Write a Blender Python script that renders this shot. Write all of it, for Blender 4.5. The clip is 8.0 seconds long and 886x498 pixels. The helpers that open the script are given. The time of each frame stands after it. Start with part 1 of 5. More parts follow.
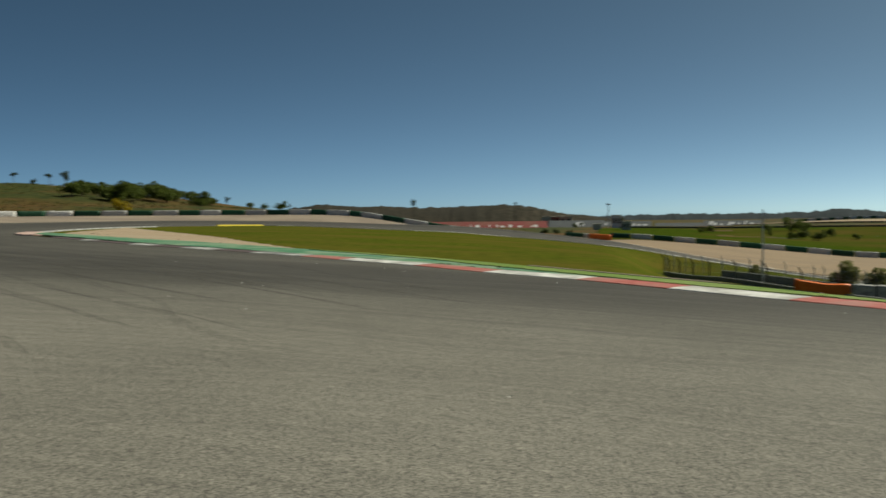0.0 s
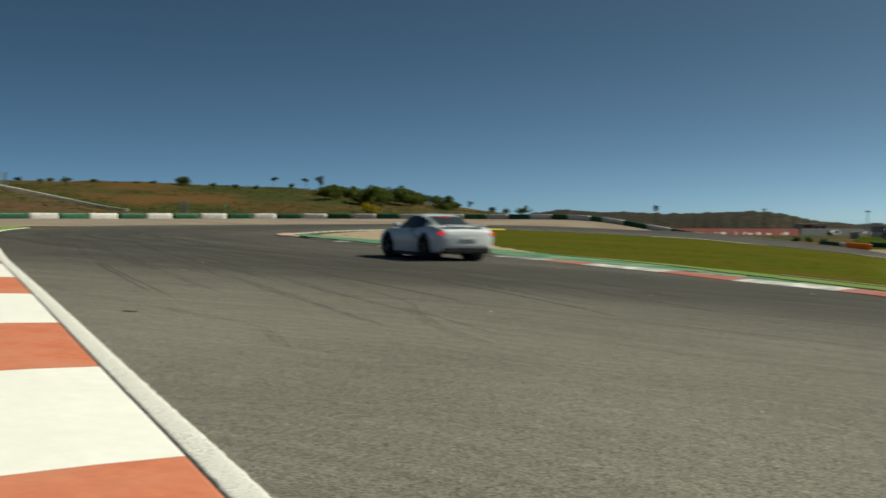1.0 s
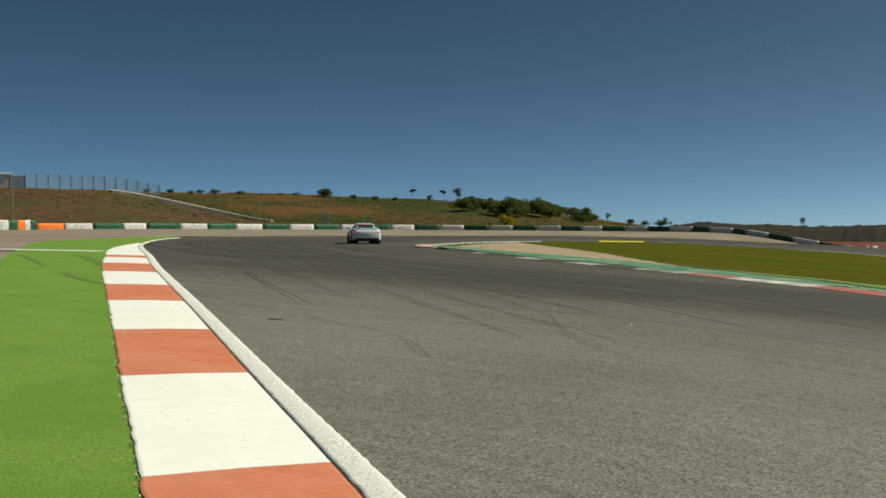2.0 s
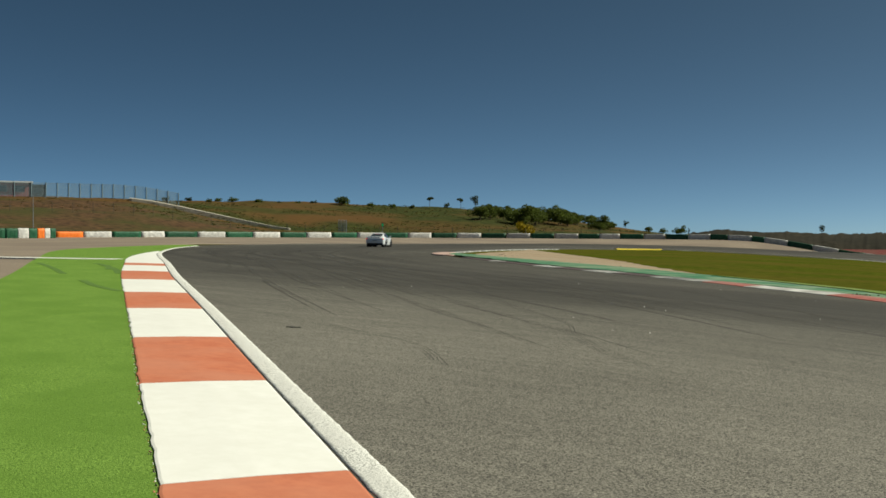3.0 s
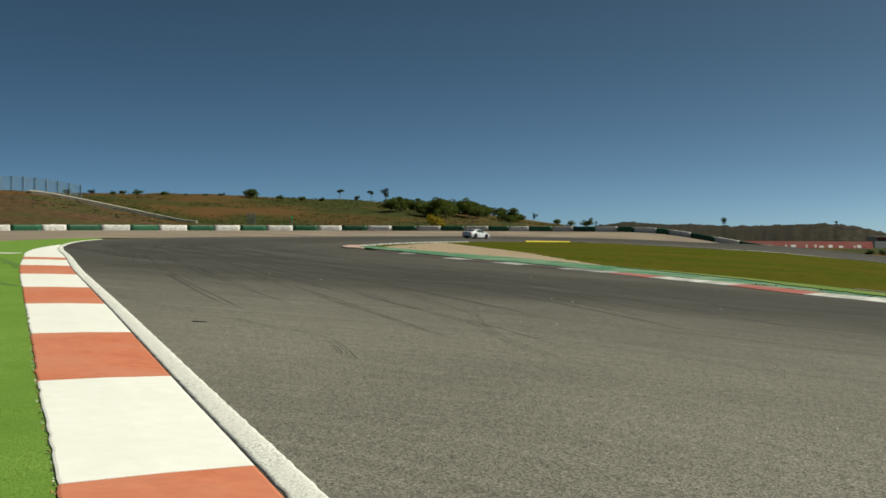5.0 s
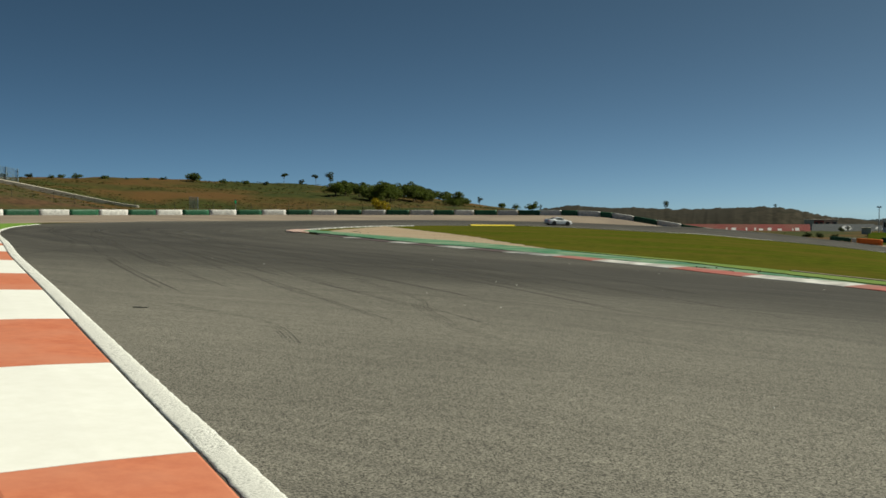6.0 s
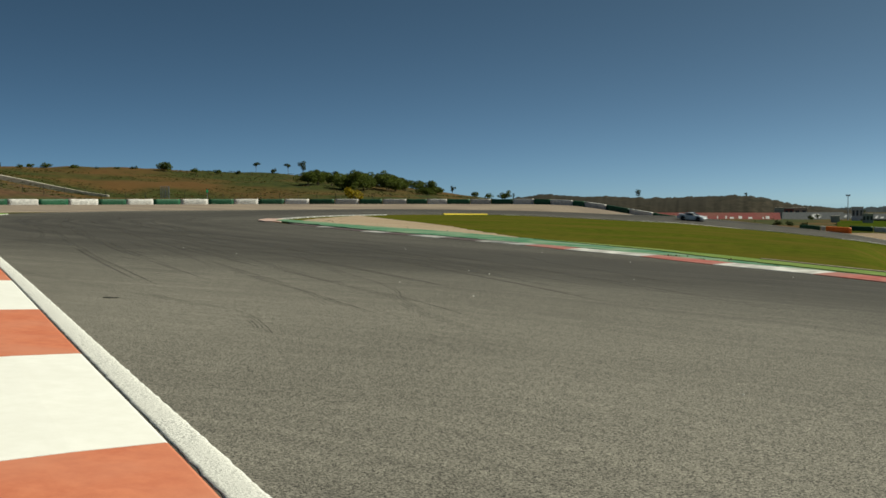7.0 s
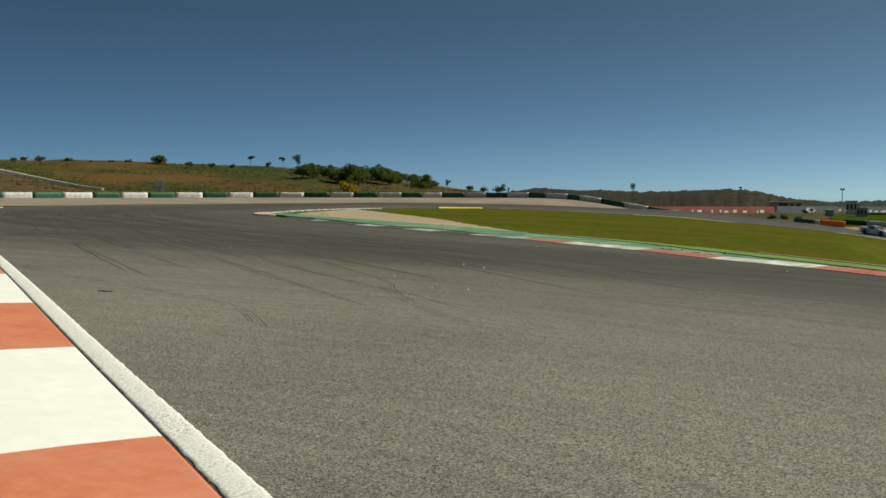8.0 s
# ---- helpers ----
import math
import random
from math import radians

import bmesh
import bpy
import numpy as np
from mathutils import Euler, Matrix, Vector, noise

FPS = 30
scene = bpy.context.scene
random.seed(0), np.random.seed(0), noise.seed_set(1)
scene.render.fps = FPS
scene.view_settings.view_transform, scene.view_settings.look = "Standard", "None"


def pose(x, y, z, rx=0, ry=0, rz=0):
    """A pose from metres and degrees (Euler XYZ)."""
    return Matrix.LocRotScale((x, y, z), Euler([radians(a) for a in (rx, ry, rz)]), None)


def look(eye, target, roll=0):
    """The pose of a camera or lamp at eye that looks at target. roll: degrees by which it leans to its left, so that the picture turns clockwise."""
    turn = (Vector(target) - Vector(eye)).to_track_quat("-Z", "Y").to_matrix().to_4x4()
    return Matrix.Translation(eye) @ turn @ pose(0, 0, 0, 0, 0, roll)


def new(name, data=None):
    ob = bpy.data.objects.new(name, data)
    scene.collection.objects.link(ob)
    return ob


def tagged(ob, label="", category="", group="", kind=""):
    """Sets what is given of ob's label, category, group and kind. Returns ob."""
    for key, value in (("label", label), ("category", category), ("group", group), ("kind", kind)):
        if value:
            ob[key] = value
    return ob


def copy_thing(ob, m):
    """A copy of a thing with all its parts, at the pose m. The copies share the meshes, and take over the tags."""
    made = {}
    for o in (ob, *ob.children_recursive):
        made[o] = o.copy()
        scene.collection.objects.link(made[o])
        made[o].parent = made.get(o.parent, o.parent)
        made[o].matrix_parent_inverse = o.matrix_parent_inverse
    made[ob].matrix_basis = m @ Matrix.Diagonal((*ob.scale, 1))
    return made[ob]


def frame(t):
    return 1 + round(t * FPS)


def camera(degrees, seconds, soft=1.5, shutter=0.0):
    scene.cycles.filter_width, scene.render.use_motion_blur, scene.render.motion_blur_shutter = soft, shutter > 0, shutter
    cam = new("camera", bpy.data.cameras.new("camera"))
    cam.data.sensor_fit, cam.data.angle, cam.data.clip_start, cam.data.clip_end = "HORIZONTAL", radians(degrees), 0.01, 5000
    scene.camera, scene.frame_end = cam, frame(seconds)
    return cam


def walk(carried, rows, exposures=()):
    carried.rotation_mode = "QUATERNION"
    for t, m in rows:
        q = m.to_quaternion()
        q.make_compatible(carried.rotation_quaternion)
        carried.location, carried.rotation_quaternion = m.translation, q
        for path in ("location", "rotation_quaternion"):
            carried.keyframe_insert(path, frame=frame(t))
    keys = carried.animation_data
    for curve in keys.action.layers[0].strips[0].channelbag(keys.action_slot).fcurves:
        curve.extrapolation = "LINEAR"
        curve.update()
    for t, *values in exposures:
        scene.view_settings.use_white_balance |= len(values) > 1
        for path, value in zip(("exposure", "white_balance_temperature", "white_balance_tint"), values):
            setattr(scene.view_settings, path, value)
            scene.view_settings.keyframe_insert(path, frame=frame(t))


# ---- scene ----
# The camera pans and tilts on a tripod; the lens sits 0.3 m ahead of the pan axis.
cam = camera(45.9, 8.0, soft=1.6, shutter=0.5)
HEAD = (0.1, -0.28, 1.6)
PAN = [
    (0.0, 0.0, -2.03, -0.50), (0.5, 5.98, -1.90, -0.22), (1.0, 13.09, -1.707, 0.05), (1.5, 17.78, -1.462, 0.205),
    (2.0, 20.555, -1.089, 0.27), (2.2, 21.25, -0.99, 0.27), (3.3, 21.50, -0.58, 0.24), (3.5, 21.077, -0.57, 0.23), (4.0, 19.83, -0.559, 0.19), (4.5, 18.32, -0.731, 0.16),
    (4.7, 17.65, -0.83, 0.15), (5.8, 14.10, -1.79, -0.01), (6.0, 13.625, -1.925, -0.02), (6.5, 12.767, -2.227, -0.02), (7.0, 12.155, -2.528, -0.12), (7.5, 11.90, -2.724, -0.12), (8.0, 11.874, -2.88, -0.07),
]


def head_pose(yaw, tilt, roll):
    a = radians(yaw)
    return pose(HEAD[0] - 0.3 * math.sin(a), HEAD[1] + 0.3 * math.cos(a), HEAD[2], 90 + tilt, 0, yaw) @ pose(0, 0, 0, 0, 0, roll)


walk(cam, [(t, head_pose(yaw, tilt, roll)) for t, yaw, tilt, roll in PAN], [(0.0, 0.15, 6900, 0), (8.0, 0.15, 6900, 0)])

# ---- light ----
SUN_AZ, SUN_EL = -62.0, 40.0  # bearing to the left of +y, height
world = bpy.data.worlds.new("sky")
scene.world = world
world.use_nodes = True
wn = world.node_tree.nodes
sky = wn.new("ShaderNodeTexSky")
sky.sky_type, sky.sun_disc = "NISHITA", False
sky.sun_elevation, sky.sun_rotation = radians(SUN_EL), radians(-SUN_AZ)
sky.altitude, sky.air_density, sky.dust_density, sky.ozone_density = 300, 0.125, 0.50, 4.5
tint = wn.new("ShaderNodeMix")  # the clear sky's slightly green blue
tint.data_type, tint.blend_type = "RGBA", "MULTIPLY"
tint.inputs["Factor"].default_value = 1.0
tint.inputs["B"].default_value = (0.87, 1.04, 0.87, 1)
world.node_tree.links.new(sky.outputs[0], tint.inputs["A"])
world.node_tree.links.new(tint.outputs["Result"], wn["Background"].inputs[0])
wn["Background"].inputs[1].default_value = 0.121
sun = new("sun", bpy.data.lights.new("sun", "SUN"))
sun.data.energy, sun.data.angle, sun.data.color = 5.0, radians(0.53), (1.0, 0.95, 0.86)
sun.matrix_world = look((200 * math.sin(radians(-SUN_AZ)), 200 * math.cos(radians(-SUN_AZ)), 200 * math.tan(radians(SUN_EL))), (0, 0, 0))

# ---- lay of the land: heights by bearing (degrees to the left of +y) and distance ----
EYE_Z = 1.6
BEARINGS = np.arange(-180.0, 180.5, 0.5)


def curve(*pairs, soft=1.0):
    """A smooth curve over the bearings through (bearing, value) pairs."""
    v = np.interp(BEARINGS, [p[0] for p in pairs], [p[1] for p in pairs])
    n = max(1, int(soft / 0.5))
    k = np.ones(2 * n + 1) / (2 * n + 1)
    return np.convolve(np.pad(v, n, mode="edge"), k, "valid")


CROWN = curve((-60, -0.1), (-25, -0.05), (-15, 0.03), (0, 0.25), (13, 0.55), (22, 0.6), (36, 0.78), (48, 0.9), (90, 0.9), (150, 0.2))
NEAR_D = curve((-60, 18), (-25, 19), (-20, 20.5), (-15, 22.5), (-12, 24.2), (-7, 27), (0, 30), (60, 30))
IN_D = curve((-60, 80), (-24, 96), (-18.7, 112), (-15.6, 126), (-12.7, 138), (-9, 148), (-3.4, 158), (2.5, 162), (9.8, 160), (12.1, 150), (14.9, 118), (18.1, 82), (21.8, 60), (28, 70), (36, 60), (60, 60))
IN_Z = curve((-60, -4), (-24, -5.5), (-18.7, -5.05), (-15.6, -4.83), (-12.7, -4.3), (-9, -3.33), (-6.3, -2.7), (-3.4, -2.18), (-0.5, -1.52), (2.5, -1.11), (5.5, -0.66), (8.6, -0.23), (12.1, -0.05), (14.9, 0.3), (18.1, 0.58), (21.8, 0.62), (36, 0.8), (60, 0.9))
OUT_D = curve((-60, 100), (-24, 108), (-18.7, 122), (-15.6, 137), (-12.7, 150), (-9, 163), (-6.2, 170), (-3.4, 174), (1.3, 178), (7, 179), (12.9, 177), (17.5, 172), (23.7, 158), (28, 132), (34.6, 90), (60, 90))
OUT_Z = curve((-60, -4), (-24, -5.8), (-18.7, -5.5), (-15.6, -5.1), (-12.7, -4.4), (-9, -3.0), (-6.2, -2.23), (-3.4, -1.38), (-0.5, -0.69), (1.3, -0.54), (4.1, -0.27), (7, 0.13), (12.9, 0.52), (17.5, 0.58), (23.7, 0.6), (28, 0.72), (34.6, 0.9), (60, 1.0))
BAR_D = curve((-60, 230), (-22, 230), (-15.9, 226), (-10.3, 218), (-8.6, 190), (-6, 187), (0, 187), (4.5, 192), (9.5, 196), (20.7, 194), (26.2, 188), (31.8, 178), (36.3, 168), (44, 158), (60, 150))
BAR_Z = curve((-60, -9), (-22, -8.4), (-15.9, -6.2), (-10.3, -4.3), (-8, -3.6), (-5, -3.0), (-0.5, -1.8), (2.1, -0.4), (4.5, 1.0), (6.3, 1.36), (20.7, 1.46), (36.3, 1.4), (41.6, 1.26), (60, 1.0))
MID_D = curve((-60, 330), (-5, 330), (4, 250), (12, 235), (60, 235))
MID_Z = curve((-60, -8.6), (-23, -8.4), (-14, -6.6), (-8, -5.4), (-2, -5.6), (4, -3), (8, 1.0), (14, 2.0), (25, 2.6), (30.0, 2.95), (32.1, 4.7), (35.6, 7.8), (38.0, 9.6), (60, 9.9), (90, 4))
HILL_D = curve((-60, 460), (-4, 460), (6, 350), (20, 330), (60, 310))
HILL_Z = curve((-60, -4.0), (-23, -4.3), (-19, -4.9), (-15, -5.6), (-6, -5.4), (2, -5), (7, 1.6), (9.3, 3.0), (11.1, 4.2), (12.9, 5.4), (14.4, 6.8), (17, 9.0), (19.7, 10.8), (23.7, 11.5), (29.8, 12.2), (60, 12.2), (90, 5))

BACK_Z = np.minimum(HILL_Z - 3, -6.0) + curve((-60, 3.6), (-22, 3.2), (-18.5, 1.6), (-15.5, 0), (0, 0))


def smooth(a, b, v):
    u = np.clip((v - a) / (b - a), 0, 1)
    return u * u * (3 - 2 * u)


DROP = curve((-26, -0.8), (-20, -1.45), (-15.5, -1.5), (-12, -2.25), (-9.6, 0), soft=0.5)
DROP_D = curve((-26, 72), (-20, 82), (-15.5, 98), (-12, 108), (0, 100))


def land(x, y):
    """The height of the land at x, y (arrays)."""
    x, y = np.atleast_1d(np.asarray(x, float)), np.atleast_1d(np.asarray(y, float))
    b, d = np.degrees(np.arctan2(-x, y)), np.hypot(x, y)
    g = lambda c: np.interp(b, BEARINGS, c)
    crown, near = g(CROWN), g(NEAR_D)
    rise = lambda r: crown * (1 - np.exp(-r / 20))
    dd = np.minimum(g(DROP_D), 0.9 * g(IN_D))
    z0, zi = rise(near), g(IN_Z)
    zd = z0 + (zi - z0) * np.clip((dd - near) / (g(IN_D) - near), 0, 1) + g(DROP)
    knots = [(near, z0), (np.maximum(dd, near + 1), zd), (g(IN_D), zi), (g(OUT_D), g(OUT_Z)), (g(BAR_D), g(BAR_Z)), (g(MID_D), g(MID_Z)), (g(HILL_D), g(HILL_Z)),
             (g(HILL_D) + 220, g(BACK_Z)), (9000 + 0 * b, -70.0 + 0 * b)]
    z = np.where(d <= near, rise(d), 0.0)
    for (a, za), (c, zc) in zip(knots, knots[1:]):
        z = np.where((d > a) & (d <= c), za + (zc - za) * (d - a) / np.maximum(c - a, 0.01), z)
    return np.where(d > 9000, -70.0, z)


def ground(x, y):
    return float(land(x, y)[0])

# ---- materials ----
def mixed(name, a, b, scale, rough=0.9, bump=0.0, big=None, big_scale=0.08, big_amount=0.5, metal=0.0, uv=False, stretch=(1, 1, 1), sharp=(0.35, 0.65), detail=6, spec=0.3, per_piece=0.0):
    """A rough surface: a and b mixed by fine grain, drifting to big over larger patches."""
    m = bpy.data.materials.new(name)
    m.use_nodes = True
    nt = m.node_tree
    n, link = nt.nodes, nt.links.new
    bsdf = n["Principled BSDF"]
    co = n.new("ShaderNodeTexCoord")
    mp = n.new("ShaderNodeMapping")
    mp.inputs["Scale"].default_value = stretch
    link(co.outputs["UV" if uv else "Object"], mp.inputs["Vector"])
    fine = n.new("ShaderNodeTexNoise")
    fine.inputs["Scale"].default_value, fine.inputs["Detail"].default_value, fine.inputs["Roughness"].default_value = scale, detail, 0.65
    link(mp.outputs[0], fine.inputs["Vector"])
    ramp = n.new("ShaderNodeValToRGB")
    ramp.color_ramp.elements[0].position, ramp.color_ramp.elements[1].position = sharp
    ramp.color_ramp.elements[0].color, ramp.color_ramp.elements[1].color = (*a, 1), (*b, 1)
    link(fine.outputs["Fac"], ramp.inputs["Fac"])
    colour = ramp.outputs["Color"]
    if big:
        patch = n.new("ShaderNodeTexNoise")
        patch.inputs["Scale"].default_value, patch.inputs["Detail"].default_value = big_scale, 5
        link(co.outputs["UV" if uv else "Object"], patch.inputs["Vector"])
        step = n.new("ShaderNodeMapRange")
        step.inputs["From Min"].default_value, step.inputs["From Max"].default_value, step.inputs["To Max"].default_value = 0.42, 0.62, big_amount
        link(patch.outputs["Fac"], step.inputs["Value"])
        mix = n.new("ShaderNodeMix")
        mix.data_type = "RGBA"
        link(step.outputs[0], mix.inputs["Factor"])
        link(colour, mix.inputs["A"])
        mix.inputs["B"].default_value = (*big, 1)
        colour = mix.outputs["Result"]
    if per_piece:
        info = n.new("ShaderNodeObjectInfo")
        span = n.new("ShaderNodeMapRange")
        span.inputs["To Min"].default_value, span.inputs["To Max"].default_value = 1 - per_piece, 1 + per_piece
        link(info.outputs["Random"], span.inputs["Value"])
        hsv = n.new("ShaderNodeHueSaturation")
        link(span.outputs[0], hsv.inputs["Value"])
        link(colour, hsv.inputs["Color"])
        colour = hsv.outputs["Color"]
    link(colour, bsdf.inputs["Base Color"])
    bsdf.inputs["Roughness"].default_value, bsdf.inputs["Metallic"].default_value = rough, metal
    bsdf.inputs["Specular IOR Level"].default_value = spec
    if bump:
        bp = n.new("ShaderNodeBump")
        bp.inputs["Strength"].default_value, bp.inputs["Distance"].default_value = 1.0, bump
        link(fine.outputs["Fac"], bp.inputs["Height"])
        link(bp.outputs[0], bsdf.inputs["Normal"])
    return m


def glowing(name, colour, strength):
    m = mixed(name, colour, colour, 5, rough=0.3)
    m.node_tree.nodes["Principled BSDF"].inputs["Emission Color"].default_value = (*colour, 1)
    m.node_tree.nodes["Principled BSDF"].inputs["Emission Strength"].default_value = strength
    return m


def asphalt_material():
    """Pale worn aggregate with dark rubber laid down along the driven lines and streaks in the direction of travel."""
    m = mixed("asphalt", (0.018, 0.017, 0.015), (0.352, 0.330, 0.280), 72, rough=0.85, bump=0.0022, sharp=(0.41, 0.61), detail=2, spec=0.12)
    nt = m.node_tree
    n, link = nt.nodes, nt.links.new
    bsdf = n["Principled BSDF"]
    base = bsdf.inputs["Base Color"].links[0].from_socket
    co = n.new("ShaderNodeTexCoord")
    # crushed stone: one tone for each chip
    chips = n.new("ShaderNodeTexVoronoi")
    chips.inputs["Scale"].default_value = 115
    link(co.outputs["Object"], chips.inputs["Vector"])
    tone_of = n.new("ShaderNodeSeparateColor")
    link(chips.outputs["Color"], tone_of.inputs[0])
    ramp = next(k for k in n if k.type == "VALTORGB")
    ramp.color_ramp.elements[0].position, ramp.color_ramp.elements[1].position = 0.0, 1.0
    link(tone_of.outputs[0], ramp.inputs["Fac"])
    bump = next(k for k in n if k.type == "BUMP")
    link(chips.outputs["Distance"], bump.inputs["Height"])
    bump.invert = True
    mp = n.new("ShaderNodeMapping")
    mp.inputs["Scale"].default_value = (0.03, 2.4, 1)
    link(co.outputs["UV"], mp.inputs["Vector"])
    streak = n.new("ShaderNodeTexNoise")
    streak.inputs["Scale"].default_value, streak.inputs["Detail"].default_value = 1.0, 6
    link(mp.outputs[0], streak.inputs["Vector"])
    # distance from the road's inner edge, in metres, is the UV's second number
    sep = n.new("ShaderNodeSeparateXYZ")
    link(co.outputs["UV"], sep.inputs[0])
    band = n.new("ShaderNodeValToRGB")
    band.color_ramp.interpolation = "EASE"
    e = band.color_ramp.elements
    e[0].position, e[0].color = 0.0, (0.8, 0.8, 0.8, 1)
    e[1].position, e[1].color = 1.0, (0.13, 0.13, 0.13, 1)
    e.new(0.25).color = (1.0, 1.0, 1.0, 1)
    e.new(0.42).color = (0.85, 0.85, 0.85, 1)
    e.new(0.58).color = (0.52, 0.52, 0.52, 1)
    e.new(0.78).color = (0.28, 0.28, 0.28, 1)
    scale = n.new("ShaderNodeMath")
    scale.operation = "DIVIDE"
    scale.inputs[1].default_value = 16.0
    link(sep.outputs["Y"], scale.inputs[0])
    link(scale.outputs[0], band.inputs["Fac"])
    wear = n.new("ShaderNodeMapRange")
    wear.inputs["From Min"].default_value, wear.inputs["From Max"].default_value = 0.3, 0.7
    link(streak.outputs["Fac"], wear.inputs["Value"])
    mul = n.new("ShaderNodeMath")
    mul.operation = "MULTIPLY_ADD"
    mul.inputs[1].default_value = 0.26
    link(wear.outputs[0], mul.inputs[0])
    half = n.new("ShaderNodeMath")
    half.operation = "MULTIPLY"
    half.inputs[1].default_value = 0.9
    link(band.outputs["Color"], half.inputs[0])
    link(half.outputs[0], mul.inputs[2])
    off = n.new("ShaderNodeMath")
    off.operation, off.use_clamp = "SUBTRACT", True
    off.inputs[1].default_value = 0.14
    # thin rubber streaks along the driven lines
    thin_map = n.new("ShaderNodeMapping")
    thin_map.inputs["Scale"].default_value = (0.016, 7.5, 1)
    link(co.outputs["UV"], thin_map.inputs["Vector"])
    thin = n.new("ShaderNodeTexNoise")
    thin.inputs["Scale"].default_value, thin.inputs["Detail"].default_value = 1.0, 3
    link(thin_map.outputs[0], thin.inputs["Vector"])
    lines = n.new("ShaderNodeMapRange")
    lines.inputs["From Min"].default_value, lines.inputs["From Max"].default_value, lines.inputs["To Max"].default_value = 0.54, 0.74, 0.27
    link(thin.outputs["Fac"], lines.inputs["Value"])
    plus = n.new("ShaderNodeMath")
    link(mul.outputs[0], plus.inputs[0])
    link(lines.outputs[0], plus.inputs[1])
    link(plus.outputs[0], off.inputs[0])
    mix = n.new("ShaderNodeMix")
    mix.data_type = "RGBA"
    link(off.outputs[0], mix.inputs["Factor"])
    link(base, mix.inputs["A"])
    mix.inputs["B"].default_value = (0.048, 0.045, 0.041, 1)
    # broad stains
    big = n.new("ShaderNodeTexNoise")
    big.inputs["Scale"].default_value, big.inputs["Detail"].default_value = 0.22, 6
    link(co.outputs["Object"], big.inputs["Vector"])
    tone = n.new("ShaderNodeMapRange")
    tone.inputs["From Min"].default_value, tone.inputs["From Max"].default_value = 0.3, 0.7
    tone.inputs["To Min"].default_value, tone.inputs["To Max"].default_value = 0.84, 1.14
    link(big.outputs["Fac"], tone.inputs["Value"])
    hsv = n.new("ShaderNodeHueSaturation")
    link(tone.outputs[0], hsv.inputs["Value"])
    link(mix.outputs["Result"], hsv.inputs["Color"])
    link(hsv.outputs["Color"], bsdf.inputs["Base Color"])
    return m


ASPHALT = asphalt_material()
RUBBER_MARK = mixed("rubber_mark", (0.03, 0.03, 0.028), (0.085, 0.08, 0.07), 50, rough=0.8, sharp=(0.3, 0.7))
RUBBER_FAINT = mixed("rubber_faint", (0.05, 0.048, 0.043), (0.13, 0.122, 0.105), 72, rough=0.8, sharp=(0.3, 0.7))


def worn_through(m, scale, lo, hi):
    """Lets the surface below show through a worn coat in fine patches."""
    n, link = m.node_tree.nodes, m.node_tree.links.new
    co, spots, gap = n.new("ShaderNodeTexCoord"), n.new("ShaderNodeTexNoise"), n.new("ShaderNodeMapRange")
    spots.inputs["Scale"].default_value, spots.inputs["Detail"].default_value = scale, 4
    gap.inputs["From Min"].default_value, gap.inputs["From Max"].default_value = lo, hi
    link(co.outputs["Object"], spots.inputs["Vector"])
    link(spots.outputs["Fac"], gap.inputs["Value"])
    link(gap.outputs[0], n["Principled BSDF"].inputs["Alpha"])


worn_through(RUBBER_FAINT, 9, 0.30, 0.78)
KERB_WHITE = mixed("kerb_white", (0.80, 0.79, 0.74), (0.86, 0.85, 0.81), 6, rough=0.6, bump=0.002, big=(0.76, 0.745, 0.70), big_scale=0.9, big_amount=0.35)
KERB_ORANGE = mixed("kerb_orange", (0.50, 0.145, 0.075), (0.60, 0.20, 0.105), 7, rough=0.65, bump=0.002, big=(0.58, 0.24, 0.15), big_scale=0.8, big_amount=0.6)
KERB_RED = mixed("kerb_red", (0.33, 0.065, 0.05), (0.46, 0.15, 0.12), 6, rough=0.65, big=(0.34, 0.19, 0.16), big_scale=0.9, big_amount=0.6)
KERB_SCUFF = mixed("kerb_scuffed_white", (0.22, 0.22, 0.21), (0.62, 0.61, 0.58), 3, rough=0.65, big=(0.12, 0.12, 0.115), big_scale=1.1, big_amount=0.85)
KERB_PINK = mixed("kerb_pink", (0.42, 0.24, 0.2), (0.58, 0.45, 0.4), 3, rough=0.7)
KERB_WORN = mixed("kerb_worn_white", (0.52, 0.51, 0.49), (0.80, 0.79, 0.75), 2.5, rough=0.65, big=(0.26, 0.24, 0.22), big_scale=1.6, big_amount=0.7)
KERB_DARK = mixed("kerb_rubbered", (0.06, 0.05, 0.05), (0.13, 0.09, 0.085), 5, rough=0.7)
LINE = mixed("line_paint", (0.26, 0.26, 0.24), (0.82, 0.81, 0.77), 75, rough=0.8, bump=0.008, sharp=(0.40, 0.53), big=(0.66, 0.65, 0.61), big_scale=1.3, big_amount=0.5)
GROOVE = mixed("joint_dirt", (0.04, 0.035, 0.03), (0.10, 0.09, 0.07), 30)
TURF = mixed("artificial_turf", (0.055, 0.115, 0.013), (0.25, 0.41, 0.08), 75, rough=0.95, bump=0.009, big=(0.115, 0.215, 0.032), big_scale=1.1, big_amount=0.6, spec=0.1)
TURF_DARK = mixed("marked_turf", (0.045, 0.10, 0.013), (0.14, 0.25, 0.045), 70, rough=0.95)
TURF_FADED = mixed("faded_turf", (0.10, 0.17, 0.035), (0.17, 0.25, 0.06), 30, rough=0.95, bump=0.012, big=(0.22, 0.27, 0.095), big_scale=0.4, big_amount=0.7, spec=0.1)
